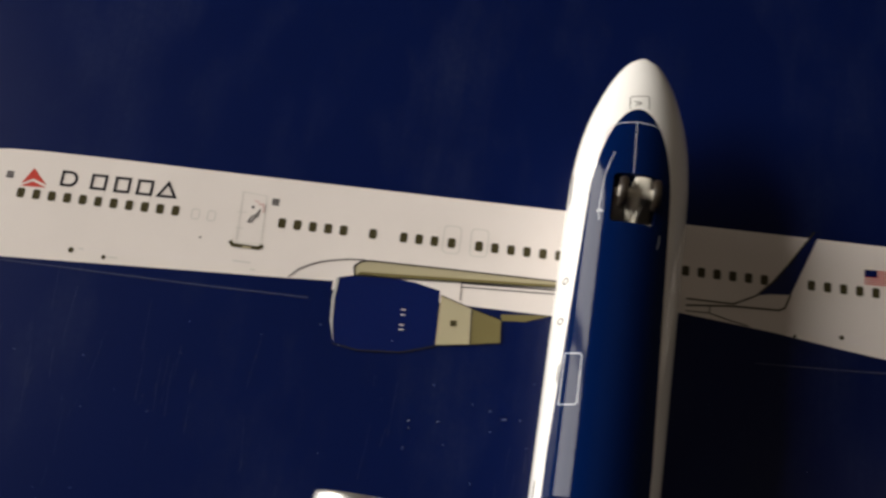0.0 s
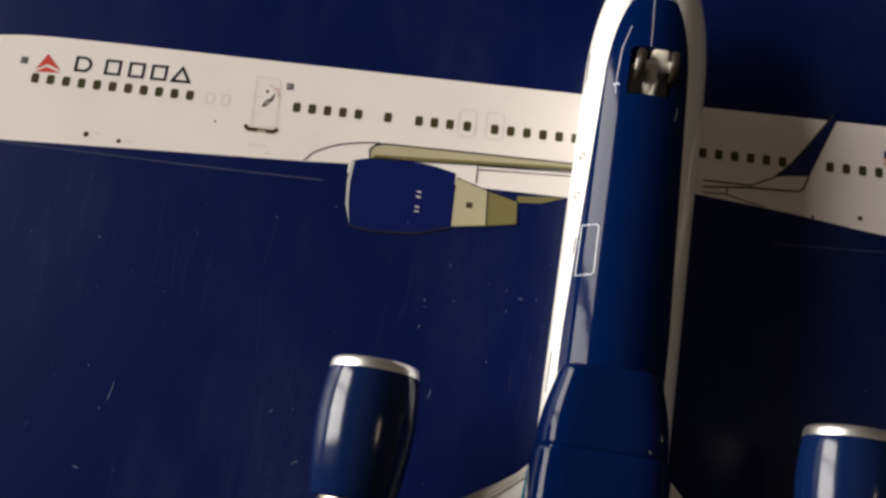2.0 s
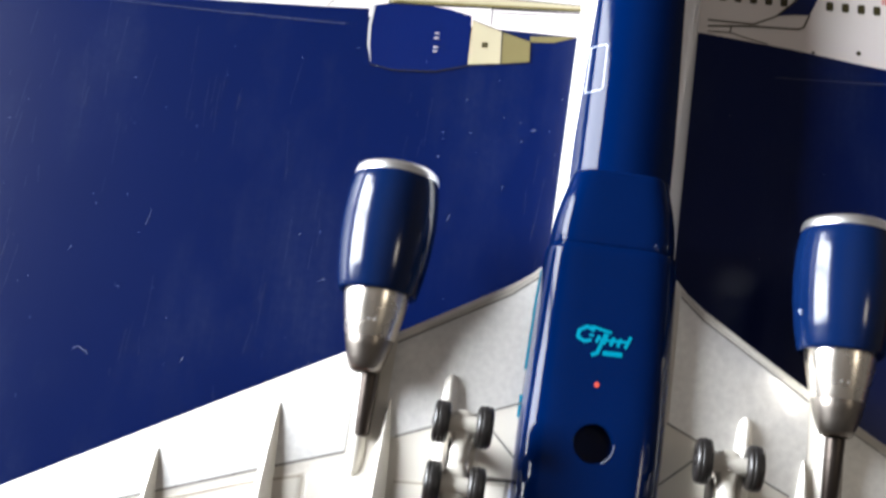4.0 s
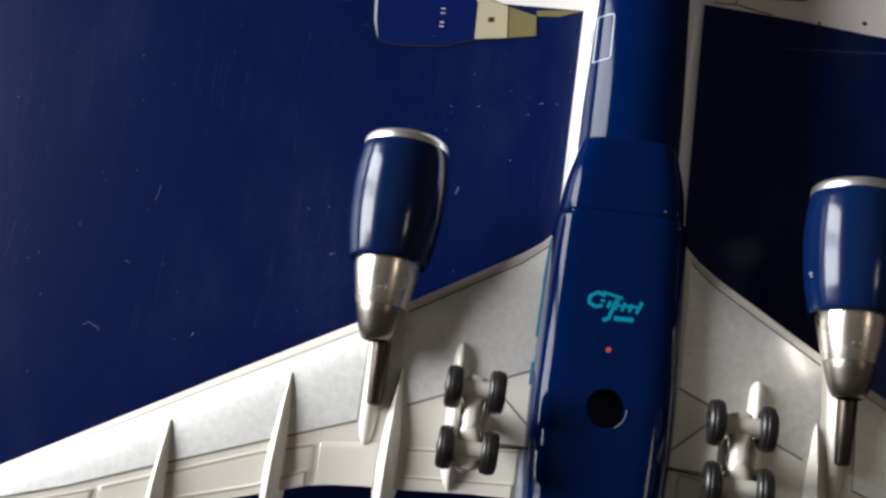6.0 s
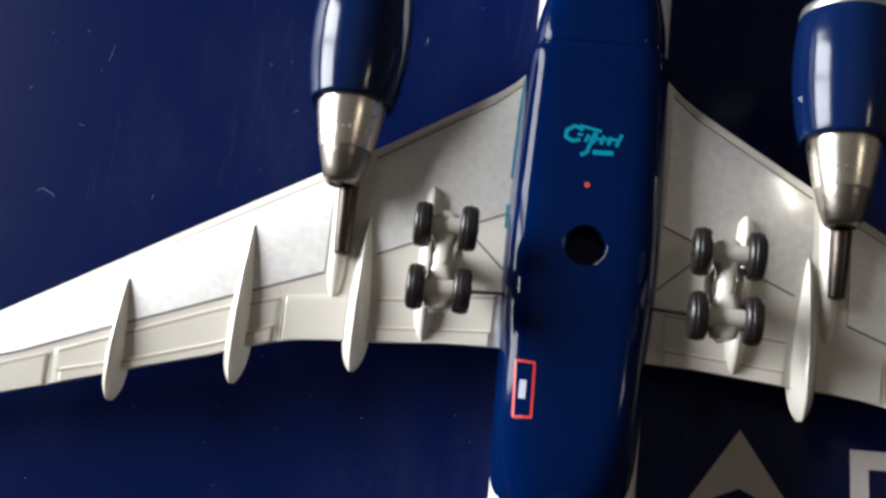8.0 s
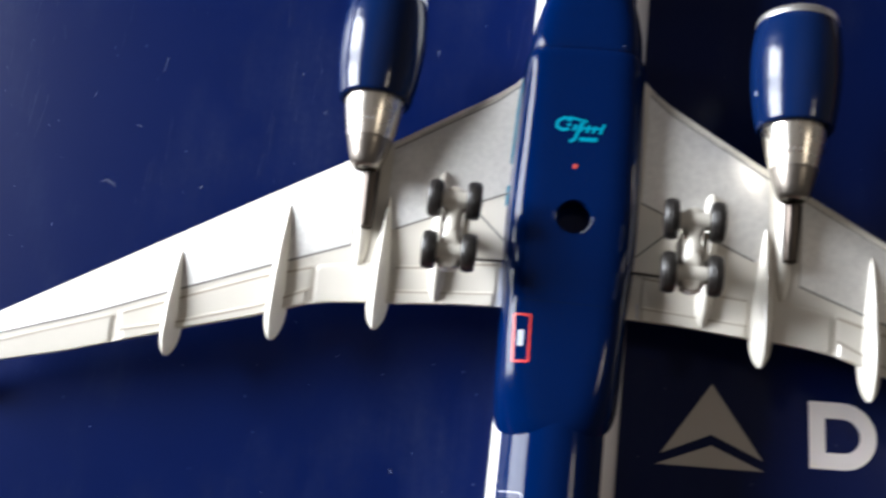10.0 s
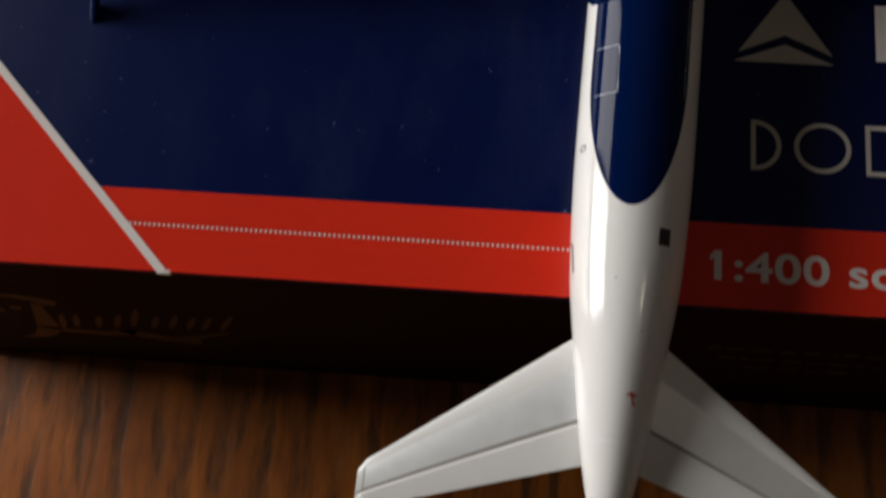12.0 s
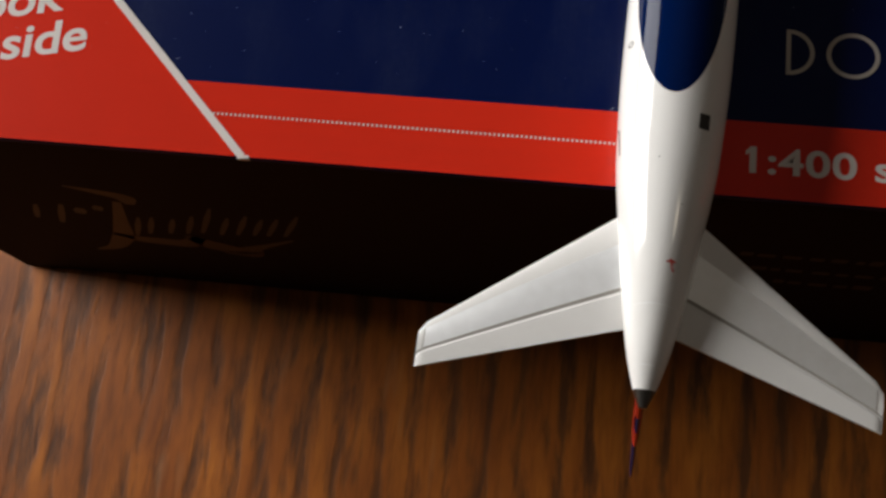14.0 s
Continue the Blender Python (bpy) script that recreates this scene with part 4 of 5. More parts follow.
part("fairing_seam", ribbon(bmesh.new(), [(-5.0, 54.3), (-3, 54.3), (0, 54.3), (3, 54.3), (4.6, 54.3)], 0.06, fairing_top, 0.004), M_GROOVE, plane, "", False)
part("red_dot", spot(bmesh.new(), -0.36, 65.42, 0.2, fairing_top, 1.0, 0.05), M_DOT, plane, "small orange red dot")
part("red_frame", ribbon(bmesh.new(), [(-3.78, 49.5), (-2.6, 49.55), (-2.7, 53.08), (-3.95, 53.15)], 0.16, fairing_top, 0.03, True), M_RED, plane, "thin red frame", False)
part("pale_square", sheet(bmesh.new(), -3.55, -3.1, 50.7, 51.9, fairing_top, 0.03, 3, 3), M_PALE, plane)
# maker's mark reduced to plain cyan strokes
for pts, w in (([(-0.95, 69.3), (-1.5, 69.55), (-2.05, 69.2), (-2.1, 68.7), (-1.6, 68.45), (-1.1, 68.6)], 0.26), ([(-1.3, 68.95), (-0.95, 68.95)], 0.2), ([(-1.2, 69.6), (0.3, 69.3)], 0.2),
               ([(-0.75, 68.45), (-0.55, 69.0)], 0.24), ([(-0.2, 68.4), (0.0, 69.2)], 0.24), ([(0.3, 68.35), (0.5, 69.0)], 0.24), ([(0.8, 68.35), (1.0, 68.95)], 0.24), ([(1.35, 68.3), (1.7, 69.2)], 0.24),
               ([(-0.5, 68.7), (1.6, 68.78)], 0.2), ([(-0.1, 69.2), (-0.6, 67.7), (-1.0, 67.5)], 0.28), ([(-0.2, 67.75), (1.2, 67.8)], 0.34)):
    part("mark_stroke", ribbon(bmesh.new(), pts, w, fairing_top, 0.03), M_CYAN, plane, "", False)

# ---- wings ----
LE = [(3.0, 76.2), (4.8, 75.0), (6.0, 73.75), (7.3, 72.8), (14.9, 68.2), (26.4, 61.8), (41.8, 53.05), (48.6, 49.2), (49.35, 48.55), (49.75, 47.6), (50.15, 45.8)]
TE = [(3.0, 54.35), (9.0, 54.15), (13.5, 53.8), (17.0, 53.6), (20.3, 53.3), (22.2, 52.75), (25.5, 51.65), (31.3, 50.05), (34.2, 49.15), (41.0, 47.2), (48.6, 45.4), (50.15, 44.85)]
DIHEDRAL = 0.032


def wing_le(x):
    return float(np.interp(x, [p[0] for p in LE], [p[1] for p in LE]))


def wing_te(x):
    return float(np.interp(x, [p[0] for p in TE], [p[1] for p in TE]))


def half_thick(s, t):
    s = min(max(s, 0.0), 1.0)
    return 5 * t * (0.2969 * math.sqrt(s) - 0.126 * s - 0.3516 * s**2 + 0.2843 * s**3 - 0.1036 * s**4)


def wing_mid(x):
    return 6.95 - DIHEDRAL * (x - 5)


def wing_under(x, y):
    """The wing's underside, which faces up; x is the distance from the centre line."""
    x = abs(x)
    a, b = wing_le(x), wing_te(x)
    c = max(0.5, a - b)
    return wing_mid(x) + 0.12 + half_thick((a - y) / c, 0.095 * min(c, 17) + 0.25) * 1.0


def plate(x0, x1, f0, f1, surface, lift, bevel=0.28, nx=24):
    """A raised panel on a surface, with a soft bevelled rim: f0 and f1 are its front and rear edge over x."""
    bm = bmesh.new()
    sign = 1 if x1 > x0 else -1
    xs = [x0, x0 + sign * bevel] + [x0 + (x1 - x0) * i / nx for i in range(1, nx)] + [x1 - sign * bevel, x1]
    grid = []
    for i, x in enumerate(xs):
        a, b = f0(abs(x)), f1(abs(x))
        ys = [a, a - bevel] + [a - (a - b) * j / 5 for j in range(1, 5)] + [b + bevel * 0.6, b]
        ys = sorted(ys, reverse=True)
        row = []
        for j, y in enumerate(ys):
            rim = i in (0, len(xs) - 1) or j == 0
            row.append(bm.verts.new(Vector((x, y, surface(x, y) + (-0.04 if rim else lift))) * MM))
        row.append(bm.verts.new(Vector((x, b - 0.02, surface(x, b) - 0.3)) * MM))
        grid.append(row)
    for p, q in zip(grid, grid[1:]):
        for j in range(len(p) - 1):
            bm.faces.new((p[j], q[j], q[j + 1], p[j + 1]))
    return bm


def make_wing(side):
    name = "wing"
    xs = [3.0, 4.0, 4.8, 5.4, 6.0, 6.6, 7.3, 9, 11, 13, 15, 17, 19, 21, 24, 28, 32, 36, 40, 44, 47, 48.0, 48.6, 49.0, 49.35, 49.55, 49.75, 49.95, 50.15]
    fr = [0, 0.004, 0.015, 0.035, 0.07, 0.12, 0.2, 0.3, 0.42, 0.55, 0.68, 0.8, 0.9, 1.0]
    rings = []
    for x in xs:
        a, b = wing_le(x), wing_te(x)
        c = a - b
        t = 0.095 * min(c, 17) + 0.25
        up = [(side * x, a - s * c, wing_mid(x) + 0.12 + half_thick(s, t)) for s in fr]
        low = [(side * x, a - s * c, wing_mid(x) - 0.12 - half_thick(s, t) * 0.8) for s in reversed(fr)]
        rings.append(up + low)
    w = part(name, loft(bmesh.new(), rings), M_WING, plane, "cream white wing with silver grey panels")
    surf = wing_under

    def strip(nm, pts, width, mat=M_SEAM):
        return part(nm, ribbon(bmesh.new(), [(side * x, y) for x, y in pts], width, surf, 0.025), mat, w, "", False)

    # outer and inner grey panels between the spars
    rear_out = lambda x: float(np.interp(abs(x), [18, 25.0, 33.7, 39.0, 48.6], [58.25, 55.75, 52.55, 50.55, 47.5]))
    part("grey_panel", sheet(bmesh.new(), side * 18.0, side * 48.2, lambda x: wing_le(abs(x)) - float(np.interp(abs(x), [18, 30, 48], [0.95, 0.75, 0.6])), rear_out, surf, 0.02, 40, 8), M_GREYPANEL, w, "silver grey speckled panel")
    rear_in = lambda x: float(np.interp(abs(x), [5.3, 14.4], [63.75, 59.85]))
    part("grey_panel", sheet(bmesh.new(), side * 5.3, side * 15.4, lambda x: wing_le(abs(x)) - 0.95, rear_in, surf, 0.02, 20, 12), M_GREYPANEL, w, "silver grey speckled panel")
    strip("spar_line", [(18.0, 58.25), (25.0, 55.75), (33.7, 52.55), (39.0, 50.55), (48.3, 47.6), (48.8, 47.2), (49.0, 46.6), (49.1, 45.5)], 0.16, M_SPAR)
    strip("spar_line", [(18.0, 58.2), (18.0, 65.4)], 0.08)
    strip("edge_line", [(18.0, wing_le(18) - 0.95), (30, wing_le(30) - 0.75), (48.0, wing_le(48.0) - 0.6)], 0.13)
    strip("edge_line", [(5.4, wing_le(5.4) - 0.95), (7.3, wing_le(7.3) - 1.0), (15.4, wing_le(15.4) - 1.0)], 0.16, M_SPAR)
    strip("edge_line", [(5.4, wing_le(5.4) - 0.55), (7.3, wing_le(7.3) - 0.6), (13.4, wing_le(13.4) - 0.75)], 0.07)
    strip("spar_line", [(5.2, 63.8), (14.4, 59.9)], 0.15, M_SPAR)
    strip("gear_door_line", [(5.1, 59.3), (7.6, 61.6)], 0.14, M_SPAR)
    strip("gear_door_line", [(4.9, 58.0), (7.6, 57.95)], 0.2, M_SPAR)
    strip("flap_edge_paint", [(5.6, 54.3), (5.5, 55.6)], 0.12, M_PALE)
    if side < 0:
        strip("root_paint", [(5.24, 74.1), (5.33, 72.6), (5.42, 70.3)], 0.32, M_CYAN)
        strip("root_paint", [(5.45, 70.3), (5.5, 68.5), (5.54, 66.2)], 0.18, M_CYAN)
        strip("root_paint", [(5.6, 64.3), (5.6, 62.6)], 0.2, M_CYAN)
        strip("root_paint", [(5.5, 57.4), (5.4, 55.6), (5.3, 54.3)], 0.24, M_PALE)
    # flaps and ailerons: thin raised panels, each a step above the last
    second = lambda x: float(np.interp(x, [5.0, 7.2, 12.0, 14.5, 17.0, 20.5, 22.3, 25.1, 31.0, 37.0, 48.0], [58.0, 57.85, 57.15, 56.95, 56.9, 56.5, 56.0, 55.2, 53.05, 50.85, 47.3]))
    third = lambda x: float(np.interp(x, [5.6, 13.8, 20.6, 25.0, 31.0, 36.4], [55.55, 55.0, 54.7, 52.75, 50.95, 49.65]))
    edge = lambda x: wing_te(x) + 0.02
    for x0, x1, front, lift in ((5.6, 14.3, second, 0.1), (15.9, 20.6, second, 0.12), (20.7, 36.9, second, 0.1), (36.98, 48.3, lambda x: second(x) - 0.1, 0.12)):
        part("flap_panel", plate(side * x0, side * x1, front, edge, surf, lift), M_WING, w)
    for x0, x1 in ((5.7, 14.2), (20.95, 36.3)):
        part("flap_step", plate(side * x0, side * x1, third, edge, surf, 0.24 if x0 > 6 else 0.2, 0.35), M_WING, w)
    groove = lambda lift: lambda x, y: surf(x, y) + lift
    # beige ribbons paint the soft shading along each flap step
    for x0, x1, row, width, lift in ((20.95, 36.4, second, 0.2, 0.1), (20.95, 36.3, third, 0.16, 0.245), (5.8, 14.0, second, 0.16, 0.1), (5.9, 14.0, third, 0.12, 0.205), (37.1, 48.0, second, 0.16, 0.125)):
        pts = [(side * (x0 + (x1 - x0) * k / 20), row(x0 + (x1 - x0) * k / 20) - 0.34) for k in range(21)]
        part("flap_step_shade", ribbon(bmesh.new(), pts, width, groove(lift), 0.012), M_TAN, w, "", False)
    for x, y0, y1 in ((20.78, 56.0, 53.4), (36.75, 50.7, 48.6), (15.95, 56.7, 53.9)):
        part("flap_gap", ribbon(bmesh.new(), [(side * x, y0), (side * x, y1)], 0.1, groove(0.1), 0.03), M_TAN, w, "", False)
    # flap track pods
    for xf, xr, yf, yr, wide, tall, blunt in ((32.1, 32.35, 56.5, 47.75, 0.92, 1.15, 0.6), (23.5, 23.75, 61.2, 49.9, 1.0, 1.25, 0.6), (15.2, 15.35, 62.6, 51.6, 1.02, 1.35, 0.55), (10.85, 10.6, 65.0, 54.1, 0.9, 1.05, 0.14)):
        rings = []
        n = 30
        for i in range(n + 1):
            f = i / n
            x, y = xf + (xr - xf) * f, yf + (yr - yf) * f
            if f < 0.62:
                g = max(0.08 if blunt > 0.5 else 0.35, (f / 0.62) ** blunt)
            else:
                g = max(0.18, (1 - ((f - 0.62) / 0.38) ** (3.0 if blunt > 0.5 else 4.0)) ** 0.55)
            h, hw = tall * min(1.0, g * 1.05), wide * g
            yy = max(y, wing_te(x) + 0.05)
            base = surf(x, yy) - 0.5 - max(0.0, (wing_te(x) - y)) * 0.05
            ring = [(side * x + hw * math.cos(math.pi * k / 14), y, base + (0.5 + h) * (1 - abs(math.cos(math.pi * k / 14)) ** (1.45 if blunt > 0.5 else 2.3))) for k in range(15)]
            rings.append(ring + [(side * x - hw * 0.6, y, base - 0.25 * g), (side * x + hw * 0.6, y, base - 0.25 * g)])
        part("flap_pod", loft(bmesh.new(), rings), M_WING, w, "slim cream flap track pod")
    # tip blade, hanging down
    rings = []
    for x, yl, yt, z, hw in ((49.6, 46.9, 44.95, 5.3, 0.25), (49.75, 46.6, 44.6, 5.15, 0.42), (50.0, 46.0, 44.0, 4.6, 0.56), (50.25, 45.2, 43.2, 3.7, 0.58), (50.65, 44.0, 42.1, 2.4, 0.54), (50.95, 42.9, 41.2, 1.3, 0.45), (51.0, 42.4, 41.5, 1.0, 0.15)):
        k = 14
        rings.append([(side * x + hw * math.cos(2 * math.pi * i / k), (yl + yt) / 2 + (yl - yt) / 2 * math.sin(2 * math.pi * i / k), z + 0.2 * math.cos(2 * math.pi * i / k)) for i in range(k)])
    part("winglet", loft(bmesh.new(), rings[1:]), M_BLUE, w, "dark blue blade at the wing tip")
    part("winglet_root", loft(bmesh.new(), rings[:2]), M_WING, w)
    return w


def make_engine(side):
    x, z = (16.65 if side > 0 else -17.2), 9.9
    e = tagged(new("engine"), "blue engine with a silver lip and nozzle")
    e.parent = plane
    prof = [(79.3, 3.24), (78.8, 3.37), (77.6, 3.52), (76.0, 3.6), (74.0, 3.53), (72.0, 3.3), (70.75, 3.06), (70.4, 2.98), (70.28, 2.86), (70.28, 2.5)]
    inner = [(70.9, 2.4), (75.0, 2.7), (79.0, 2.85)]
    bm = bmesh.new()
    lathe(bm, smooth_profile(prof) + inner, x, z)
    part("cowling", bm, M_ENGINE, e, "deep blue gloss cowling")
    lip = [(79.0, 2.8), (79.6, 2.82), (79.95, 2.95), (80.0, 3.06), (79.9, 3.17), (79.6, 3.26), (79.25, 3.28)]
    part("inlet_lip", lathe(bmesh.new(), lip, x, z), M_SILVER, e, "bright silver inlet lip")
    part("fan", lathe(bmesh.new(), [(77.0, 2.8), (77.1, 1.0), (78.2, 0.1)], x, z, 32), M_EXHAUST, e)
    part("nozzle", lathe(bmesh.new(), [(70.8, 2.46), (70.1, 2.46), (69.2, 2.34), (68.0, 2.1), (67.0, 1.89), (66.9, 1.86), (66.9, 1.7)], x, z), M_NOZZLE, e, "satin silver nozzle")
    part("exhaust_cone", lathe(bmesh.new(), [(67.2, 1.8), (66.92, 1.85), (66.2, 1.68), (65.4, 1.46), (64.8, 1.26), (64.5, 1.08), (64.42, 0.9), (64.6, 0.75)], x, z), M_CONE, e, "dull dark metal exhaust")
    # shallow black disc, coloured as the shade inside the bore
    part("exhaust_bore", lathe(bmesh.new(), [(64.7, 0.9), (64.58, 0.2)], x, z, 20), M_DARK, e)
    for dy in (0.0, 0.45):
        bm = tube(bmesh.new(), (x - 0.2 * side + dy - 0.2, 68.05, z + 1.8), (x - 0.2 * side + dy - 0.2, 68.05, z + 2.12), 0.11, 0.11, 10)
        part("bolt", bm, M_SILVER, e)
    e.location = (0, (-0.1 if side > 0 else -0.45) * MM, 0)
    if side > 0:
        for dx, y, r in ((-3.2, 73.6, 0.04), (-3.3, 72.9, 0.07), (-3.26, 72.65, 0.05)):
            part("paint_chip", spot(bmesh.new(), x + dx, y, r, lambda px, py: z + math.sqrt(max(0.0, 3.46 ** 2 - (px - x) ** 2)), 1.3, 0.3), M_CHIP, e, "pale paint chip", False)
    # pylon: white blade, metal heat shield and white tail fairing
    rings = []
    for y, hw, zt in ((77.5, 0.25, 7.6), (74, 0.6, 8.2), (68, 0.75, 8.6), (64.5, 0.85, 8.4), (61, 0.85, 7.95), (58.6, 0.8, 7.65), (57.6, 0.62, 7.45), (57.1, 0.35, 7.3), (56.95, 0.08, 7.1)):
        zb = 6.0
        rings.append([(x + hw * math.cos(math.pi * k / 10), y, zb + (zt - zb) * math.sin(math.pi * k / 10) ** 0.7) for k in range(11)])
    part("pylon", loft(bmesh.new(), rings), M_WING, e, "cream white pylon")
    rings = []
    for y, r, zc in ((66.0, 0.72, 8.75), (64, 0.7, 8.6), (61, 0.6, 8.2), (60.05, 0.56, 8.02), (59.95, 0.35, 7.98)):
        rings.append([(x + 0.35 + r * math.cos(2 * math.pi * k / 20), y, zc + r * math.sin(2 * math.pi * k / 20)) for k in range(20)])
    part("heat_shield", loft(bmesh.new(), rings), M_STRUT, e, "dark polished metal strut")
    return e


def smooth_profile(prof):
    out = []
    for (y0, r0), (y1, r1) in zip(prof, prof[1:]):
        out += [(y0 + (y1 - y0) * k / 3, r0 + (r1 - r0) * k / 3) for k in range(3)]
    return out + [prof[-1]]


def make_gear(side):
    xc, gap, wheel_r = (8.85, 1.7, 1.58) if side > 0 else (-9.3, 1.5, 1.5)
    g = part("landing_gear", tube(bmesh.new(), (side * 9.6, 60.0, 6.5), (xc, 59.0, 12.6), 0.85, 0.7, 20, 0.15), M_WING, plane, "cream strut with four black wheels")

    def knuckle(name, rows, z, tall):
        """A rounded casting along y: rows of station, half width and sideways shift."""
        rings = []
        for y, hw, dx in rows:
            rings.append([(xc + dx + hw * math.copysign(abs(math.cos(2 * math.pi * k / 24)) ** 0.65, math.cos(2 * math.pi * k / 24)), y, z + tall * math.copysign(abs(math.sin(2 * math.pi * k / 24)) ** 0.65, math.sin(2 * math.pi * k / 24))) for k in range(24)])
        return part(name, loft(bmesh.new(), rings), M_WING, g)

    knuckle("bogie_beam", ((61.95, 0.35, 0.0), (61.8, 0.72, 0.0), (61.3, 0.9, 0.0), (60.5, 0.88, 0.0), (60.0, 0.66, 0.02), (59.2, 0.56, 0.02), (58.4, 0.6, 0.0), (57.7, 0.85, 0.0), (57.0, 0.98, 0.0), (56.2, 0.98, 0.0), (55.7, 0.8, 0.0), (55.55, 0.4, 0.0)), 12.5, 0.8)
    knuckle("pivot_block", ((59.9, 0.3, 0.0), (59.7, 0.52, 0.0), (58.7, 0.56, 0.0), (58.4, 0.3, 0.0)), 12.75, 0.62)
    part("side_rod", tube(bmesh.new(), (xc + 1.02, 60.4, 12.0), (xc + 1.0, 57.6, 12.1), 0.22, 0.22, 14, 0.06), M_WING, g, "slim cream rod")
    part("gear_door", block(bmesh.new(), xc - 0.86, xc - 0.74, 57.9, 60.1, 9.6, 12.6, 0.05), M_EXHAUST, g)
    bm = bmesh.new()
    bmesh.ops.create_uvsphere(bm, u_segments=18, v_segments=10, radius=0.34 * MM, matrix=Matrix.Translation(Vector((xc - 0.25, 55.6, 12.75)) * MM))
    part("rear_pin", bm, M_WHITE, g, "bright round pin head")
    for y in (61.0, 56.85):
        part("axle", tube(bmesh.new(), (xc - gap + 0.3, y, 12.9), (xc + gap - 0.3, y, 12.9), 0.66, 0.66, 16, 0.1), M_WING, g)
        for s in (-1, 1):
            x = xc + s * gap
            prof = [(-0.30, 0.2), (-0.34, 0.48), (-0.36, 0.56), (-0.5, 0.66), (-0.55, 0.98), (-0.47, 1.2), (-0.34, 1.29), (-0.25, 1.3), (-0.21, 1.295), (-0.15, 1.295), (-0.11, 1.335), (0.11, 1.335), (0.15, 1.295), (0.21, 1.295), (0.25, 1.3), (0.34, 1.29), (0.47, 1.2), (0.55, 0.98), (0.5, 0.66), (0.36, 0.56), (0.34, 0.48), (0.30, 0.2)]
            rings = [[(x + a * 1.06 - 0.08 * side * math.sin(2 * math.pi * k / 32), y + r * wheel_r / 1.335 * math.cos(2 * math.pi * k / 32), 12.95 + r * wheel_r / 1.335 * math.sin(2 * math.pi * k / 32)) for k in range(32)] for a, r in prof]
            part("wheel", loft(bmesh.new(), rings), M_RUBBER, g, "glossy black wheel")
            part("hub", tube(bmesh.new(), (x + s * 0.36, y, 12.95), (x + s * 0.62, y, 12.95), 0.42, 0.36, 20, 0.06), M_RUBBER, g)
    part("brace", tube(bmesh.new(), (side * 5.0, 58.0, 7.6), (side * 8.2, 57.6, 8.4), 0.11, 0.11, 12), M_EXHAUST, g)
    return g


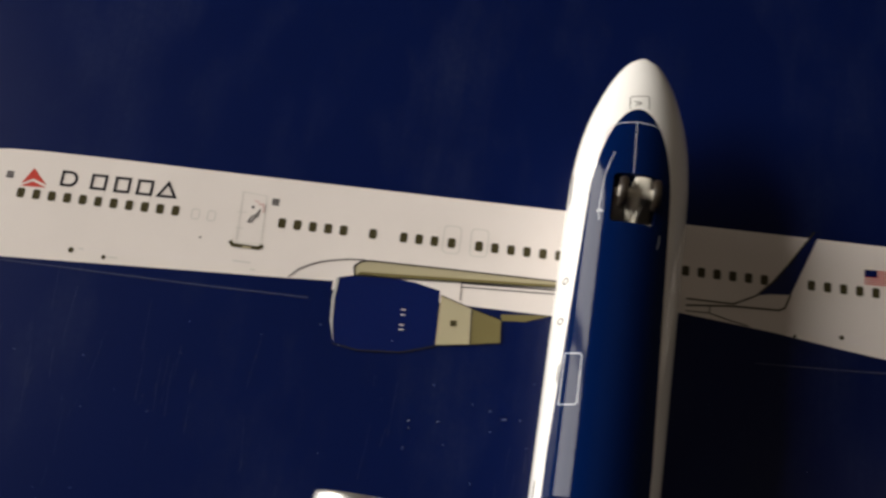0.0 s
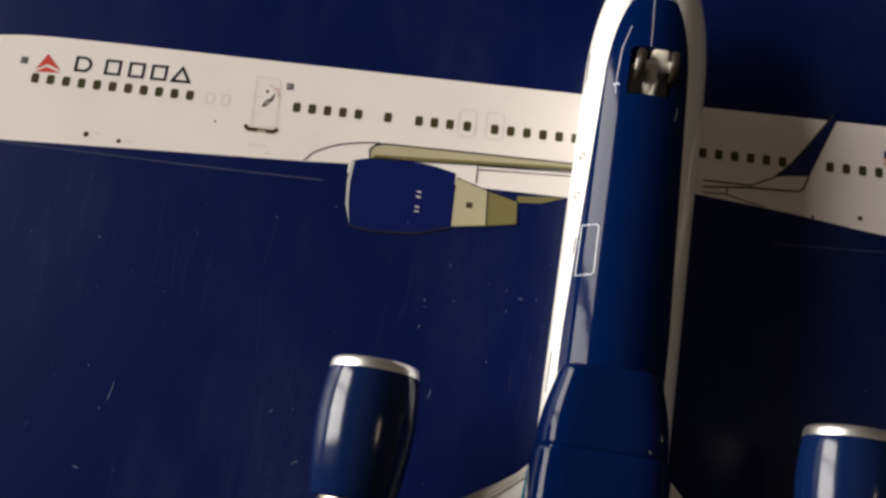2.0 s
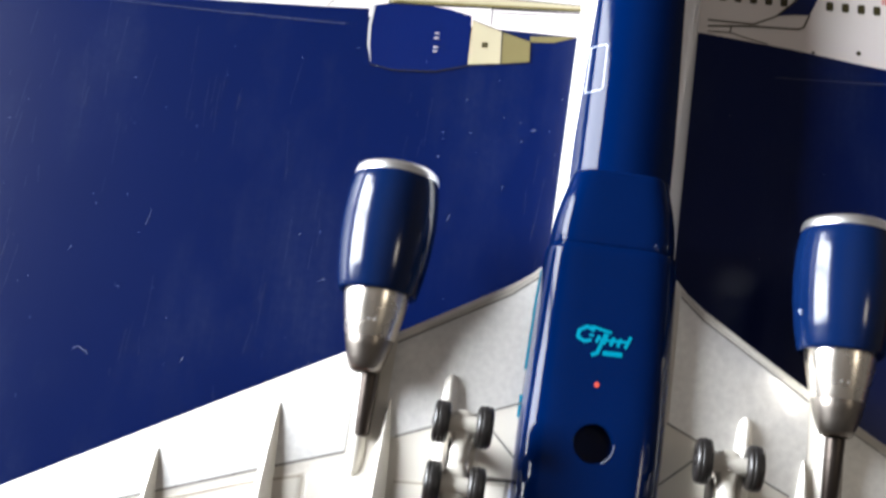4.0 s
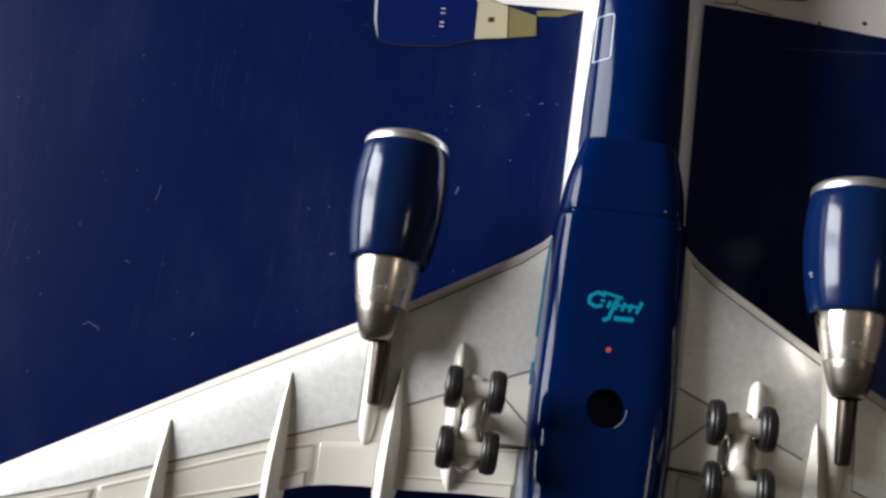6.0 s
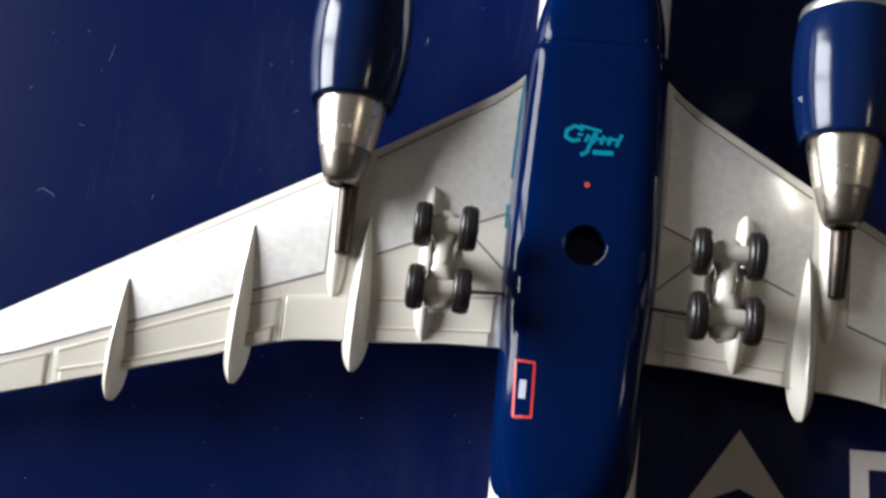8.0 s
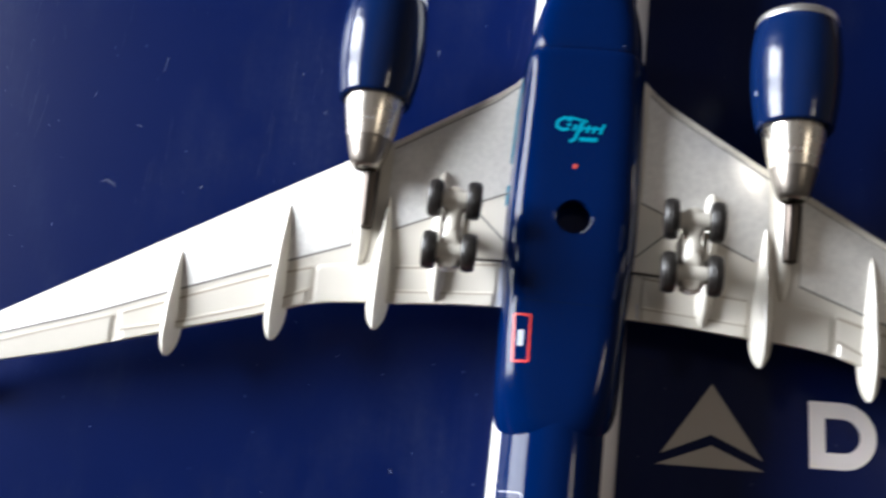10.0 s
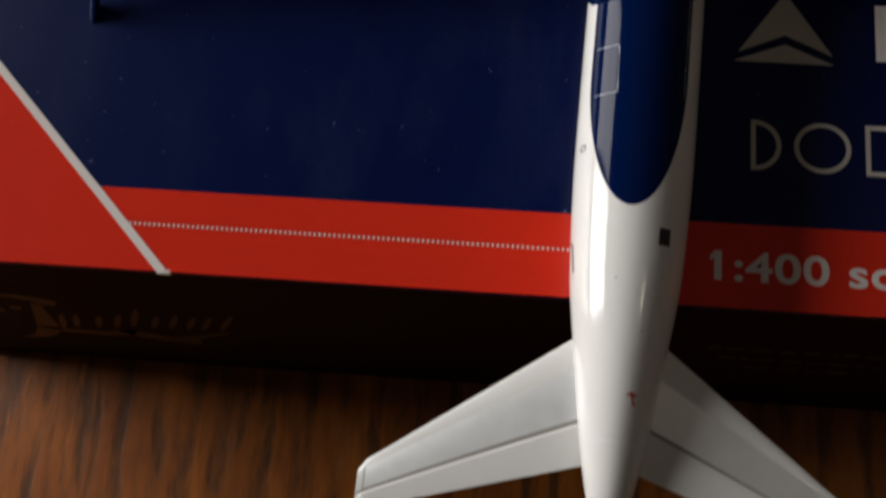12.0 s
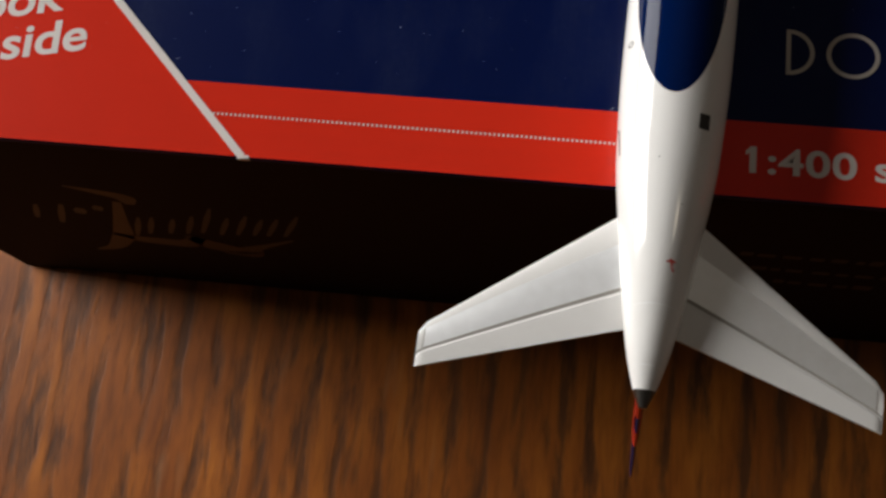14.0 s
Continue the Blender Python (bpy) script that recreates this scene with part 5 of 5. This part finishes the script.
def make_stabiliser(side):
    rings = []
    fr = [0, 0.01, 0.04, 0.1, 0.2, 0.35, 0.5, 0.7, 0.85, 1.0]
    zz = lambda x: 4.6 - (0.085 + side * 0.04) * x
    le = lambda x: float(np.interp(x, [1.0, 19.2, 19.8], [18.3, 5.1, 4.2]))
    te = lambda x: float(np.interp(x, [1.0, 20.0], [6.75, 0.95])) - (0.3 if side > 0 else 0.0)

    def top(x, y):
        x = abs(x)
        a, b = le(x), te(x)
        return zz(x) + 0.1 + half_thick((a - y) / (a - b), 0.075 * (a - b) + 0.15)
    for x in (1.0, 3.0, 6, 9, 12, 15, 18, 19.2, 19.55, 19.8):
        a, b = le(x), te(x)
        t = 0.075 * (a - b) + 0.15
        rings.append([(side * x, a - s * (a - b), zz(x) + 0.1 + half_thick(s, t)) for s in fr] + [(side * x, a - s * (a - b), zz(x) - 0.1 - half_thick(s, t)) for s in reversed(fr)])
    st = part("stabiliser", loft(bmesh.new(), rings), M_WHITE, plane, "white tailplane with a grey panel")
    share = lambda x, root, tip: root + (tip - root) * (abs(x) - 3) / 16.5
    mid0 = lambda x: le(abs(x)) - share(x, 0.27, 0.16) * (le(abs(x)) - te(abs(x)))
    mid1 = lambda x: le(abs(x)) - share(x, 0.65, 0.60) * (le(abs(x)) - te(abs(x)))
    mid2 = lambda x: le(abs(x)) - share(x, 0.68, 0.64) * (le(abs(x)) - te(abs(x)))
    part("grey_panel", sheet(bmesh.new(), side * 2.4, side * 19.2, mid0, mid1, top, 0.02, 24, 6), M_TAILGREY, st, "light grey panel")
    part("hinge_line", sheet(bmesh.new(), side * 2.2, side * 19.75, mid1, mid2, top, 0.03, 24, 2), M_SEAM, st, "grey hinge groove", False)
    part("elevator", plate(side * 2.2, side * 19.75, lambda x: mid2(x) - 0.05, lambda x: te(x) + 0.03, top, 0.1, 0.2), M_WHITE, st, "white elevator")
    part("edge_line", ribbon(bmesh.new(), [(side * 19.25, mid0(19.25)), (side * 19.25, mid1(19.25))], 0.08, top, 0.03), M_SEAM, st, "", False)
    part("root_line", ribbon(bmesh.new(), [(side * 3.3, mid0(3.3)), (side * 2.7, mid1(2.7))], 0.1, top, 0.03), M_SEAM, st, "", False)
    return st


for side in (-1, 1):
    make_wing(side)
    make_engine(side)
    make_gear(side)
    make_stabiliser(side)

# fin, hanging past the edge of the box
FIN = [(2.2, 19.0, 3.6, 0.62), (-1.0, 18.0, 3.0, 0.56), (-6, 13.8, 0.9, 0.46), (-12, 8.6, -1.6, 0.4), (-17, 4.2, -3.8, 0.34), (-18.3, 2.2, -4.4, 0.28), (-18.6, 0.5, -4.4, 0.15)]


def fin_ring(z, grow=0.0, front=None):
    """The fin's section at a height; z climbs towards the body."""
    yl, yt, hw = station([(a, *r) for a, *r in reversed(FIN)], z)
    yl = yl if front is None else yt + front
    k = 20
    ring = []
    for i in range(k):
        a = 2 * math.pi * i / k
        ring.append((0.045 * (2 - z) + (hw + grow) * math.copysign(abs(math.sin(a)) ** 0.8, math.sin(a)), (yl + yt) / 2 + ((yl - yt) / 2 + grow) * math.cos(a), z))
    return ring


fin = part("fin", loft(bmesh.new(), [fin_ring(z) for z in (2.2, 0.5, -1, -3, -6, -9, -12, -14.5, -17, -18.3, -18.6)]), M_BLUE, plane, "navy tail fin with a red emblem")
for z0, z1 in ((0.6, -7.2), (-9.9, -12.3)):
    part("fin_emblem", loft(bmesh.new(), [fin_ring(z0 + (z1 - z0) * k / 6, 0.04, 5.0) for k in range(7)]), M_FINRED, fin, "red painted emblem")
part("fin_emblem", loft(bmesh.new(), [fin_ring(-7.2 - 2.7 * k / 3, 0.04, 5.0)[12:19] for k in range(4)]), M_FINRED, fin, "red painted emblem")
